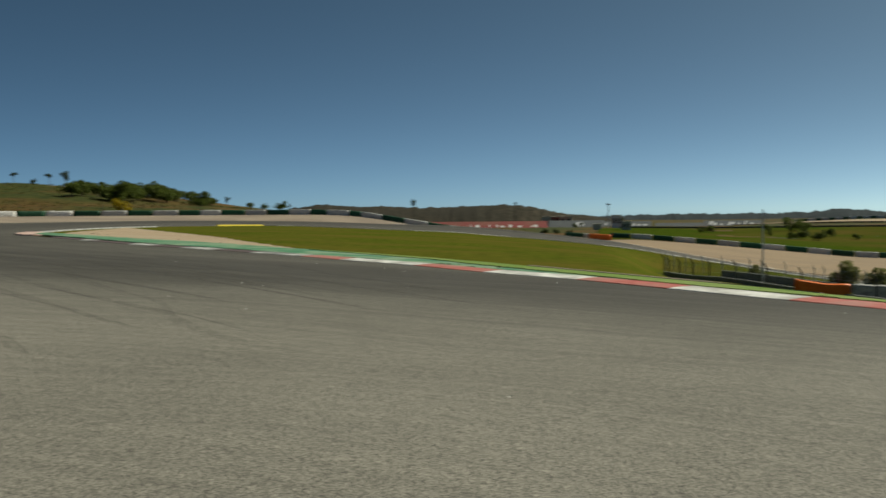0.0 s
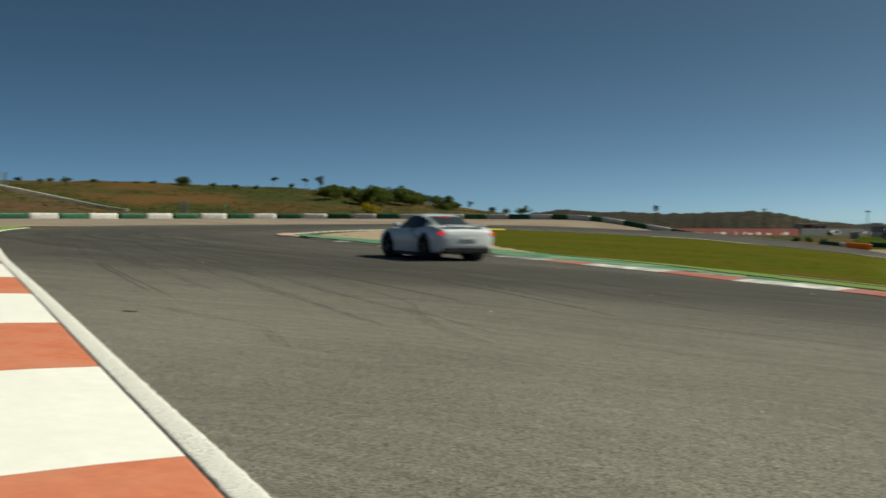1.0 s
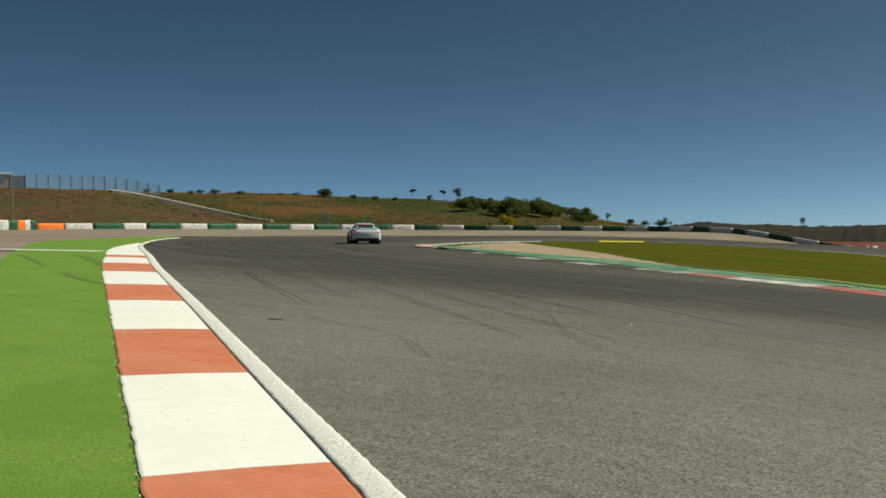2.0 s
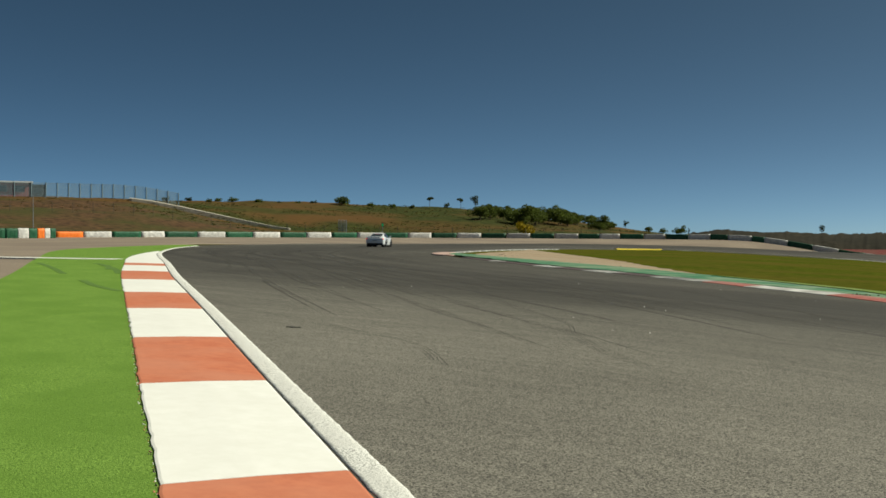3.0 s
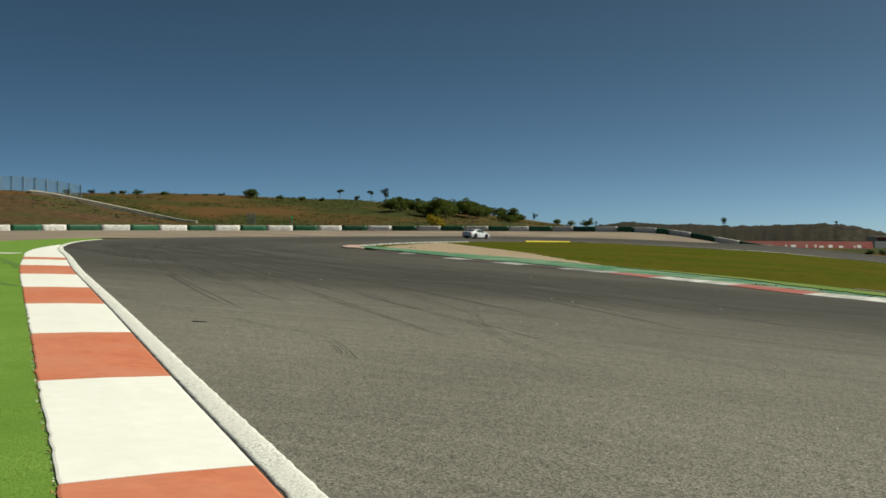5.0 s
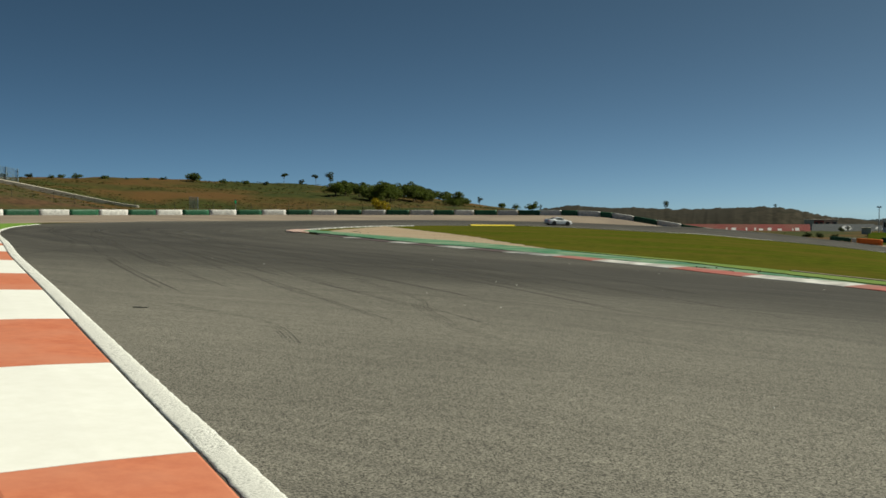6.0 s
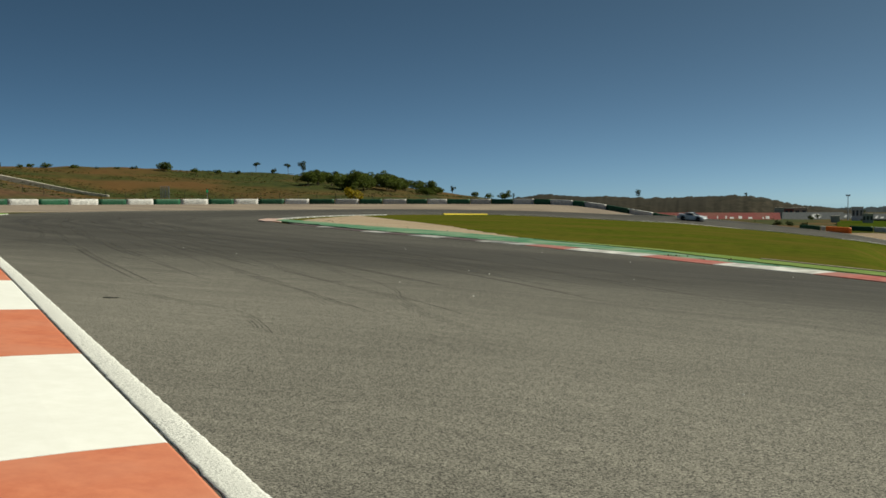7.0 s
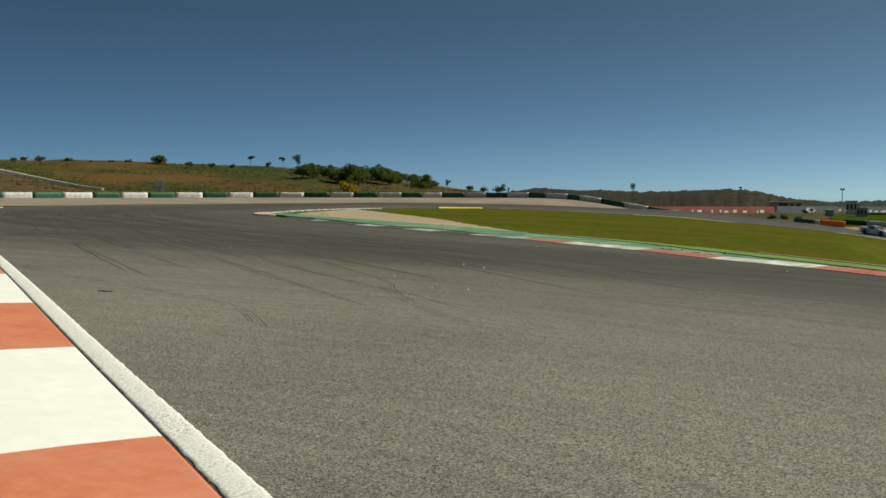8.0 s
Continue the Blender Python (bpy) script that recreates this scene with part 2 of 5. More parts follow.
GREEN_PAINT = mixed("green_concrete", (0.025, 0.12, 0.06), (0.08, 0.23, 0.12), 4, rough=0.8, big=(0.24, 0.30, 0.20), big_scale=0.8, big_amount=0.75)
SAND = mixed("gravel_sand", (0.20, 0.14, 0.088), (0.44, 0.345, 0.24), 9, rough=1.0, bump=0.02, big=(0.36, 0.29, 0.21), big_scale=0.12, big_amount=0.8, spec=0.1)
TAN_GRAVEL = mixed("tan_gravel", (0.20, 0.145, 0.092), (0.31, 0.235, 0.16), 10, rough=1.0, bump=0.02, big=(0.22, 0.165, 0.115), big_scale=0.08, big_amount=0.8, spec=0.1)
FIELD_GREEN = mixed("green_field", (0.026, 0.047, 0.005), (0.055, 0.076, 0.009), 0.4, rough=1.0, bump=0.02, big=(0.085, 0.066, 0.018), big_scale=0.02, big_amount=0.85, spec=0.0, detail=10)
PALE = mixed("pale_runoff", (0.21, 0.168, 0.130), (0.32, 0.264, 0.208), 9, rough=1.0, bump=0.01, big=(0.20, 0.160, 0.130), big_scale=0.1, big_amount=0.8, spec=0.1)
GRASS = mixed("mown_grass", (0.035, 0.052, 0.007), (0.092, 0.100, 0.013), 1.6, rough=1.0, bump=0.006, big=(0.105, 0.080, 0.018), big_scale=0.09, big_amount=0.6, spec=0.0, detail=10)
FIELD = mixed("dry_field", (0.016, 0.027, 0.005), (0.062, 0.064, 0.015), 0.45, rough=1.0, bump=0.12, big=(0.125, 0.060, 0.021), big_scale=0.035, big_amount=0.75, spec=0.1, detail=10)
EARTH = mixed("bare_earth", (0.032, 0.020, 0.011), (0.142, 0.078, 0.040), 0.8, rough=1.0, bump=0.12, big=(0.05, 0.06, 0.016), big_scale=0.06, big_amount=0.7, spec=0.1, detail=10)
BELT_GREEN = mixed("belt_green", (0.006, 0.058, 0.028), (0.018, 0.098, 0.046), 2.5, rough=0.55, bump=0.06, per_piece=0.25)
BELT_WHITE = mixed("belt_white", (0.40, 0.39, 0.375), (0.66, 0.65, 0.62), 2.2, rough=0.6, bump=0.08, per_piece=0.2)
BELT_ORANGE = mixed("belt_orange", (0.72, 0.14, 0.015), (0.80, 0.20, 0.03), 2, rough=0.55, per_piece=0.1)
YELLOW = mixed("yellow_paint", (0.65, 0.48, 0.04), (0.75, 0.58, 0.07), 3, rough=0.7)


# ---- mesh helpers ----
def mesh_object(name, verts, faces, material, uvs=None, smooth_shade=False):
    me = bpy.data.meshes.new(name)
    me.from_pydata([tuple(v) for v in verts], [], faces)
    if uvs is not None:
        layer = me.uv_layers.new(name="UVMap")
        loops = np.zeros(len(me.loops), dtype=np.int32)
        me.loops.foreach_get("vertex_index", loops)
        layer.data.foreach_set("uv", np.asarray(uvs, np.float32)[loops].ravel())
    if smooth_shade:
        me.shade_smooth()
    if material:
        me.materials.append(material)
    return new(name, me)


def part(name, bm, material, parent, label="", smooth_shade=False):
    me = bpy.data.meshes.new(name)
    bm.to_mesh(me)
    bm.free()
    if smooth_shade:
        me.shade_smooth()
    me.materials.append(material)
    ob = new(name, me)
    ob.parent = parent
    if label:
        ob["label"] = label
    return ob


def piece(name, me, parent, m=None):
    ob = new(name, me)
    ob.parent = parent
    if m is not None:
        ob.matrix_basis = m
    return ob


def box(bm, lo, hi, bevel=0.0, m=None):
    """A box between two corners, with bevelled edges, added to bm."""
    r = bmesh.ops.create_cube(bm, size=1.0)
    vs = r["verts"]
    c, s = [(a + b) / 2 for a, b in zip(lo, hi)], [abs(b - a) for a, b in zip(lo, hi)]
    for v in vs:
        v.co = Vector((c[0] + v.co.x * s[0], c[1] + v.co.y * s[1], c[2] + v.co.z * s[2]))
        if m is not None:
            v.co = m @ v.co
    if bevel:
        es = list({e for v in vs for e in v.link_edges})
        bmesh.ops.bevel(bm, geom=es, offset=bevel, segments=2, affect="EDGES", profile=0.7)
    return bm


def rod(bm, a, b, r0, r1=None, sides=8):
    a, b = Vector(a), Vector(b)
    q = (b - a).to_track_quat("Z", "Y").to_matrix().to_4x4()
    bmesh.ops.create_cone(bm, cap_ends=True, segments=sides, radius1=r0, radius2=r0 if r1 is None else r1, depth=(b - a).length, matrix=Matrix.Translation((a + b) / 2) @ q)
    return bm


def resample(points, n):
    """n points evenly along a smooth curve through the points."""
    p = np.asarray(points, float)
    p = np.vstack([2 * p[0] - p[1], p, 2 * p[-1] - p[-2]])
    out = []
    for i in range(1, len(p) - 2):
        for u in np.linspace(0, 1, 12, endpoint=False):
            out.append(0.5 * (2 * p[i] + (p[i + 1] - p[i - 1]) * u + (2 * p[i - 1] - 5 * p[i] + 4 * p[i + 1] - p[i + 2]) * u**2 + (3 * p[i] - p[i - 1] - 3 * p[i + 1] + p[i + 2]) * u**3))
    out = np.array(out + [p[-2]])
    s = np.r_[0, np.cumsum(np.hypot(*np.diff(out, axis=0).T))]
    g = np.linspace(0, s[-1], n)
    return np.stack([np.interp(g, s, out[:, 0]), np.interp(g, s, out[:, 1])], 1)


def paired(points, n):
    """n points at even steps of the list's own index along a smooth curve, so that two lists keep in step."""
    p = np.asarray(points, float)
    p = np.vstack([2 * p[0] - p[1], p, 2 * p[-1] - p[-2]])
    out = []
    for g in np.linspace(0, len(points) - 1, n):
        i = min(int(g), len(points) - 2) + 1
        u = g - (i - 1)
        out.append(0.5 * (2 * p[i] + (p[i + 1] - p[i - 1]) * u + (2 * p[i - 1] - 5 * p[i] + 4 * p[i + 1] - p[i + 2]) * u**2 + (3 * p[i] - p[i - 1] - 3 * p[i + 1] + p[i + 2]) * u**3))
    return np.array(out)


def sheet(name, a, b, material, lift, across=6, ragged=0.0, vscale=None, skirt=0.05, vshift=None):
    """A sheet on the land between the edges a and b (equal counts of x, y). UVs: metres along, metres from b."""
    a, b = np.asarray(a, float), np.asarray(b, float)
    if ragged:
        k = np.arange(len(a))
        jit = np.array([[noise.noise((i * 0.28, 3.1, 0)), noise.noise((i * 0.28, 7.7, 0))] for i in k]) * ragged
        a, b = a + jit, b - jit[::-1]
    n = len(a)
    u = np.linspace(0, 1, across + 1)
    grid = a[:, None] * (1 - u)[None, :, None] + b[:, None] * u[None, :, None]
    x, y = grid[..., 0].ravel(), grid[..., 1].ravel()
    z = land(x, y) + lift
    mid = (a + b) / 2
    s = np.r_[0, np.cumsum(np.hypot(*np.diff(mid, axis=0).T))]
    w = np.hypot(*(a - b).T)
    uv = np.stack([np.repeat(s, across + 1), (w[:, None] * (1 - u)[None, :]).ravel()], 1)
    if vscale is not None:
        uv[:, 1] = uv[:, 1] * np.repeat(vscale, across + 1) + np.repeat(vshift, across + 1)
    c = across + 1
    faces = [(i * c + j, i * c + j + 1, (i + 1) * c + j + 1, (i + 1) * c + j) for i in range(n - 1) for j in range(across)]
    verts = np.stack([x, y, z], 1)
    if skirt:  # close the sides down into the surface below
        rim = [i * c for i in range(n)] + [(n - 1) * c + j for j in range(1, c)] + [i * c + c - 1 for i in range(n - 2, -1, -1)] + [j for j in range(c - 2, 0, -1)]
        base, m = len(verts), len(rim)
        verts, uv = np.vstack([verts, verts[rim], verts[rim] - (0, 0, skirt)]), np.vstack([uv, uv[rim], uv[rim]])
        sides = [(base + k, base + m + k, base + m + (k + 1) % m, base + (k + 1) % m) for k in range(m)]
    ax, bx = grid[1, 0] - grid[0, 0], grid[0, -1] - grid[0, 0]
    if ax[0] * bx[1] - ax[1] * bx[0] > 0:
        faces = [f[::-1] for f in faces]
    ob = mesh_object(name, verts, faces + (sides if skirt else []), material, uv, True)
    return ob


def at(bearing, d):
    """x, y at a bearing and distance from the tripod."""
    return np.array((-math.sin(radians(bearing)) * d, math.cos(radians(bearing)) * d))


def ring(curve_d, bearings, extra=0.0):
    return np.array([at(b, float(np.interp(b, BEARINGS, curve_d)) + extra) for b in bearings])


def structure(ob, label, category):
    return tagged(ob, label, category, kind="structure")


# ---- the ground: one sheet to the horizon ----
def ground_sheet():
    bear = np.concatenate([np.arange(-180, -30, 5), np.arange(-30, 52, 0.5), np.arange(52, 180.1, 4)])[:-1]
    dist = np.concatenate([[0.5, 2, 4, 6, 8, 11, 14, 18, 22, 26], np.arange(30, 250, 5), np.arange(250, 360, 6), np.arange(370, 600, 20), [650, 750, 900, 1100, 1400, 1900, 2600, 3500, 4500]])
    B, D = np.meshgrid(np.radians(bear), dist, indexing="ij")
    x, y = (-np.sin(B) * D).ravel(), (np.cos(B) * D).ravel()
    deg = np.degrees(np.arctan2(-x, y))
    rough = np.array([noise.noise((p * 0.035, q * 0.035, 0)) + 0.5 * noise.noise((p * 0.11, q * 0.11, 4)) for p, q in zip(x, y)])
    far = np.hypot(x, y)
    bank = smooth(8, 14, deg) * smooth(205, 250, far) * (1 - smooth(700, 900, far))
    z = land(x, y) - 0.07 - 0.05 * smooth(60, 160, far) + rough * (0.9 * bank + 0.5 * smooth(240, 300, far) * (1 - bank))
    nb, nd = len(bear), len(dist)
    faces = []
    for i in range(nb):
        k = (i + 1) % nb
        faces += [(i * nd + j, k * nd + j, k * nd + j + 1, i * nd + j + 1) for j in range(nd - 1)]
    faces.append(tuple(i * nd for i in range(nb - 1, -1, -1)))
    ob = mesh_object("ground", np.stack([x, y, z], 1), [f[::-1] for f in faces], FIELD, None, True)
    ob.data.materials.append(EARTH)
    path = np.interp(deg, [30.0, 32.1, 35.6, 38.0, 60], [0, 0.4, 1, 1, 1])
    for f in ob.data.polygons:
        v = f.vertices[0]
        if deg[v] > 30.0 and deg[v] < 70 and 160 < far[v] < 234 - 25 * (1 - path[v]):
            f.material_index = 1
    return structure(ob, "rough dry grassland and hillside with bare brown earth", "ground")


ground_sheet()

# ---- the road ----
OUTER_EDGE = [(38, -44), (19, -20.7), (0, 2.55), (-4.8, 8.4), (-9.4, 14.1), (-13.9, 19.7), (-16.9, 23.5), (-22.5, 30.8), (-28.3, 38.2), (-33.1, 44.8), (-40.4, 56.2), (-47.5, 69.5), (-57, 96), (-62.2, 117.1),
              (-61.5, 143.2), (-51.7, 164), (-39.6, 172.7), (-21.7, 178.1), (-4, 177.8), (10, 173.5), (18.4, 169), (25.5, 161), (33, 146.3), (36.8, 132), (39.1, 115.5), (42, 98), (50, 80), (75, 60)]
INNER_EDGE = [(50, -34), (29, -11), (12, 9.5), (7.1, 16.8), (2.9, 22.9), (-0.7, 27.3), (-4.2, 31), (-10.9, 39.1), (-16, 46), (-20.3, 52.3), (-22.6, 57.5), (-24.8, 67.5), (-28.5, 95), (-30.6, 117),
              (-31.2, 136), (-29, 149), (-24.5, 156.5), (-15.5, 160.5), (-3, 161.6), (6, 159.5), (12.5, 155.5), (18.5, 150), (25.5, 144), (30.1, 134), (33.7, 120.8), (36.5, 104), (44, 88), (70, 68)]
ROAD_N = 400
road_out, road_in = paired(OUTER_EDGE, ROAD_N), paired(INNER_EDGE, ROAD_N)
structure(sheet("road", road_out, road_in, ASPHALT, 0.0, across=14, vscale=np.interp(np.arange(ROAD_N), [0, 28, 44, 60, 75, 104, 133, 190, ROAD_N], [2.6, 1.9, 1.15, 0.80, 0.60, 0.43, 0.36, 0.3, 0.3]), vshift=np.interp(np.arange(ROAD_N), [0, 45, 62, 85], [5.0, 4.0, 1.5, 0.0])), "worn grey asphalt race track with dark rubber lines", "road")


def side(points, off):
    """The polyline moved off metres to its left."""
    p = np.asarray(points, float)
    t = np.gradient(p, axis=0)
    t /= np.hypot(*t.T)[:, None]
    return p + off * np.stack([-t[:, 1], t[:, 0]], 1)


# white edge line, then the kerb beside it
edge = resample([(24, -26.8), (0, 2.55), (-4.8, 8.4), (-9.4, 14.1), (-13.9, 19.7), (-16.9, 23.5), (-22.5, 30.8), (-28.3, 38.2), (-33.1, 44.8), (-40.4, 56.2), (-46.7, 67.9)], 420)
fine_edge = resample(edge[::6], 2200)
wobble = lambda k: np.array([0.014 * noise.noise((i * 0.33, k, 0)) + 0.01 * noise.noise((i * 0.9, k, 5)) for i in range(len(fine_edge))])


def offset(points, off):
    t = np.gradient(points, axis=0)
    t /= np.hypot(*t.T)[:, None]
    return points + np.stack([-t[:, 1], t[:, 0]], 1) * np.asarray(off)[:, None]


def edge_line():
    """A thick ridge of white paint with a rounded top and crumbled sides."""
    across = [(0.0, -0.01), (0.012, 0.014), (0.16, 0.0155), (0.4, 0.017), (0.65, 0.016), (0.86, 0.012), (0.975, 0.005), (1.0, -0.01)]
    left, right = offset(fine_edge, 0.218 + 1.2 * wobble(1)), offset(fine_edge, -0.008 + wobble(2))
    k = len(across)
    u = np.array([c[0] for c in across])
    grid = left[:, None] * (1 - u)[None, :, None] + right[:, None] * u[None, :, None]
    z = land(grid[..., 0].ravel(), grid[..., 1].ravel()).reshape(len(left), k) + np.array([c[1] for c in across])
    verts = np.concatenate([grid, z[..., None]], 2).reshape(-1, 3)
    faces = [(i * k + j, i * k + j + 1, (i + 1) * k + j + 1, (i + 1) * k + j) for i in range(len(left) - 1) for j in range(k - 1)]
    return structure(mesh_object("edge_line", verts, [f[::-1] for f in faces], LINE, None, True), "thick grainy white line painted along the track edge", "line")


edge_line()
structure(sheet("edge_joint", offset(fine_edge, 0.25 + wobble(3)), offset(fine_edge, 0.165 + wobble(4)), GROOVE, 0.009, across=1), "dark dirty joint between line and kerb", "joint")

KERB_L = 1.12


def kerb_run(owner, line, width, first, lengths, materials, height, back_drop, steps=6, skew=0.0):
    """Painted kerb blocks end to end along the line (its left is the raised back)."""
    s = np.r_[0, np.cumsum(np.hypot(*np.diff(line, axis=0).T))]
    t = np.gradient(line, axis=0)
    t /= np.hypot(*t.T)[:, None]
    nrm = np.stack([-t[:, 1], t[:, 0]], 1)
    pick = lambda g: (np.array([np.interp(g, s, line[:, 0]), np.interp(g, s, line[:, 1])]), np.array([np.interp(g, s, nrm[:, 0]), np.interp(g, s, nrm[:, 1])]))
    prof = [(0.0, -0.05), (0.0, 0.008), (0.02, 0.015), (0.5, height * 0.8), (0.985, height), (1.0, height - 0.004), (1.004, height - back_drop)]
    g = first
    for n, (length, mat) in enumerate(zip(lengths, materials)):
        verts, faces = [], []
        for i in range(steps + 1):
            w = width(g + length * i / steps) if callable(width) else width
            for u, h in prof:
                p, q = pick(g + 0.006 + (length - 0.012) * i / steps + skew * (1 - u))
                jag = 0.035 * noise.noise((g * 3 + i * 1.7, 9, n)) if u >= 0.98 else 0
                x, y = p + q * (u * w + jag)
                verts.append((x, y, ground(x, y) + h))
        k = len(prof)
        for i in range(steps):
            faces += [(i * k + j, (i + 1) * k + j, (i + 1) * k + j + 1, i * k + j + 1) for j in range(k - 1)]
        faces += [tuple(range(k)), tuple(reversed(range(steps * k, steps * k + k)))]
        ob = mesh_object("kerb_block", verts, faces, mat)
        ob.parent = owner
        g += length
    return g


def outer_kerb():
    owner = structure(new("kerb_outer"), "low kerb of orange and white painted blocks beside the track", "kerb")
    line = side(edge, 0.228)
    s = np.r_[0, np.cumsum(np.hypot(*np.diff(line, axis=0).T))]
    mark = lambda x, y: float(s[np.argmin(np.hypot(line[:, 0] - x, line[:, 1] - y))])
    cuts = [mark(-2.8, 5.7), mark(-5.0, 8.3), mark(-7.2, 11.0), mark(-9.6, 14.0), mark(-11.9, 16.9), mark(-14.7, 20.4), mark(-17.5, 23.9), mark(-20.3, 27.4), mark(-21.6, 29.2), mark(-33.5, 45.3)]
    cuts = [c - 0.28 for c in cuts]
    behind = [cuts[0] - 3.45 * k for k in range(6, 0, -1)]
    cuts = behind + cuts
    mats = [KERB_WHITE if k % 2 == 0 else KERB_ORANGE for k in range(len(cuts) - 1)]
    mats[5:] = [KERB_ORANGE, KERB_WHITE, KERB_ORANGE, KERB_WHITE, KERB_ORANGE, KERB_WHITE, KERB_ORANGE, KERB_WHITE, KERB_ORANGE, KERB_WHITE][: len(mats) - 5]
    end, start = cuts[-1], cuts[-2] + 3.5
    full = lambda g: KERB_L * (1 + 0.14 * min(1, max(0, (g - cuts[8]) / (cuts[-2] - cuts[8]))))
    taper = lambda g: full(g) if g < start else full(g) * max(0.08, 1 - ((g - start) / (end - start)) ** 1.6)
    kerb_run(owner, line, taper, cuts[0], np.diff(cuts), mats, 0.045, 0.09, steps=24, skew=0.28)


outer_kerb()
edge_s = np.r_[0, np.cumsum(np.hypot(*np.diff(edge, axis=0).T))]
k_start, k_end = (float(edge_s[np.argmin(np.hypot(edge[:, 0] - x, edge[:, 1] - y))]) for x, y in ((-23.5, 32.3), (-33.5, 45.3)))
k_full = KERB_L * (1 + 0.14 * np.clip((edge_s - k_start + 27) / 24, 0, 1))
k_wide = k_full * np.clip(1 - np.clip((edge_s - k_start) / (k_end - k_start), 0, 1) ** 1.6, 0.0, 1)
t_edge = np.gradient(edge, axis=0)
t_edge /= np.hypot(*t_edge.T)[:, None]
inner_turf = edge + np.stack([-t_edge[:, 1], t_edge[:, 0]], 1) * (0.2 + k_wide)[:, None]
turf_out_pts = resample([(20.5, -29.8), (-3.4, -0.3), (-11, 9.6), (-19, 19.7), (-28, 30.3), (-38.2, 42.9), (-44.2, 54.5), (-48.4, 65.5), (-49, 69.5)], 420)
structure(sheet("turf_strip", turf_out_pts, inner_turf, TURF, 0.032, across=6), "bright green artificial grass strip behind the kerb", "artificial turf")
cross = resample([(-25.6, 31.9), (-29.3, 30.9), (-50, 26.5)], 60)
structure(sheet("cross_line", side(cross, 0.55), side(cross, -0.55), LINE, 0.037, across=1), "white painted line across turf and runoff", "line")

# pale runoff between the track and the long barrier
runoff_in = np.vstack([resample([(20.5, -29.8), (-3.4, -0.3), (-11, 9.6), (-19, 19.7), (-28, 30.3), (-38.2, 42.9), (-44.7, 53.9), (-50.1, 66.1), (-55.1, 80.0)], 120), paired(OUTER_EDGE[12:23], 200)[10:]])
runoff_bear = np.interp(np.arange(len(runoff_in)), [0, 30, 60, 119, 180, 230, 270, len(runoff_in) - 1], [110, 70, 52, 40, 31, 20, 10, -7])
runoff_out = ring(BAR_D, runoff_bear, 1.2)
structure(sheet("runoff", runoff_out, runoff_in, PALE, -0.02, across=24), "pale beige gravel runoff up to the tyre barrier", "gravel")
trap_b = np.linspace(-7.2, -27, 90)
structure(sheet("gravel_trap", ring(OUT_D, trap_b, -1.0), ring(BAR_D, trap_b, 1.5), TAN_GRAVEL, 0.0, across=20), "wide tan gravel trap", "gravel")

far_b = np.linspace(-8.5, -30, 90)
structure(sheet("far_field", ring(BAR_D, far_b, 1.4), np.array([at(b, 424.0) for b in far_b]), FIELD_GREEN, 0.12, across=40), "rough green field beyond the gravel trap", "grass")

# ---- inside of the bend ----
kerb_line = resample([(25, -7), (12, 9.9), (7.1, 16.8), (4.6, 20.6), (2.9, 22.9), (1.0, 25.0), (-0.7, 27.3), (-2.8, 29.2), (-4.2, 31), (-7.6, 34.9), (-10.9, 39.1), (-14.8, 44.3), (-18.8, 50)], 300)[::-1]


def inner_kerb():
    owner = structure(new("kerb_inner"), "worn red and white kerb on the inside of the bend", "kerb")
    line = kerb_line
    s = np.r_[0, np.cumsum(np.hypot(*np.diff(line, axis=0).T))]
    mark = lambda x, y: float(s[np.argmin(np.hypot(line[:, 0] - x, line[:, 1] - y))])
    cuts = [0.3, mark(-15.8, 45.7), mark(-14.9, 44.4), mark(-12.2, 40.8), mark(-10.9, 39.1), mark(-9.2, 36.9), mark(-7.7, 35.0), mark(-6.0, 33.1), mark(-4.2, 31), mark(-2.8, 29.2), mark(-0.7, 27.3), mark(1.0, 25.0), mark(2.9, 22.9), mark(4.6, 20.6), mark(6.1, 18.3), mark(7.8, 15.8)]
    cuts += [cuts[-1] + 2.8 * k for k in range(1, 9)]
    mats = [KERB_DARK, KERB_SCUFF, KERB_DARK, KERB_SCUFF, KERB_DARK, KERB_SCUFF, KERB_DARK, KERB_SCUFF] + [KERB_RED if k % 2 == 0 else KERB_WORN for k in range(len(cuts) - 9)]
    width = lambda g: 0.45 + 0.25 * min(1, g / 24)
    kerb_run(owner, line, width, cuts[0], np.diff(cuts), mats, 0.04, 0.05, steps=5)


inner_kerb()
# edges of the bands behind the inner kerb, from the apex towards the tripod's right
BACK = [(-22.2, 57.0), (-19.4, 52.6), (-14.5, 45.8), (-10.5, 40.4), (-7.2, 36.2), (-3.9, 32.0), (-0.2, 27.9), (1.6, 25.6), (3.5, 23.4), (5.2, 21.1), (6.7, 18.9), (7.7, 17.3), (12.6, 10.3), (25.6, -6.6)]
BAND = [(-22.6, 59.5), (-20.2, 56.5), (-16.1, 51.1), (-11.7, 45.7), (-8.2, 40.9), (-4.6, 36.4), (-0.7, 32.3), (1.0, 30.2), (3.1, 26.6), (4.6, 24.2), (6.3, 21.8), (7.6, 19.3), (13.4, 11.0), (27, -6)]
back, band = paired(BACK, 260), paired(BAND, 260)
band = back + (band - back) * np.interp(np.arange(260), [0, 45, 80, 110, 130, 260], [1.1, 1.3, 1.45, 1.1, 0.75, 0.5])[:, None]
structure(sheet("green_band", band[:168], back[:168], GREEN_PAINT, 0.03, across=5, ragged=0.3), "faded green painted concrete behind the kerb", "painted concrete")
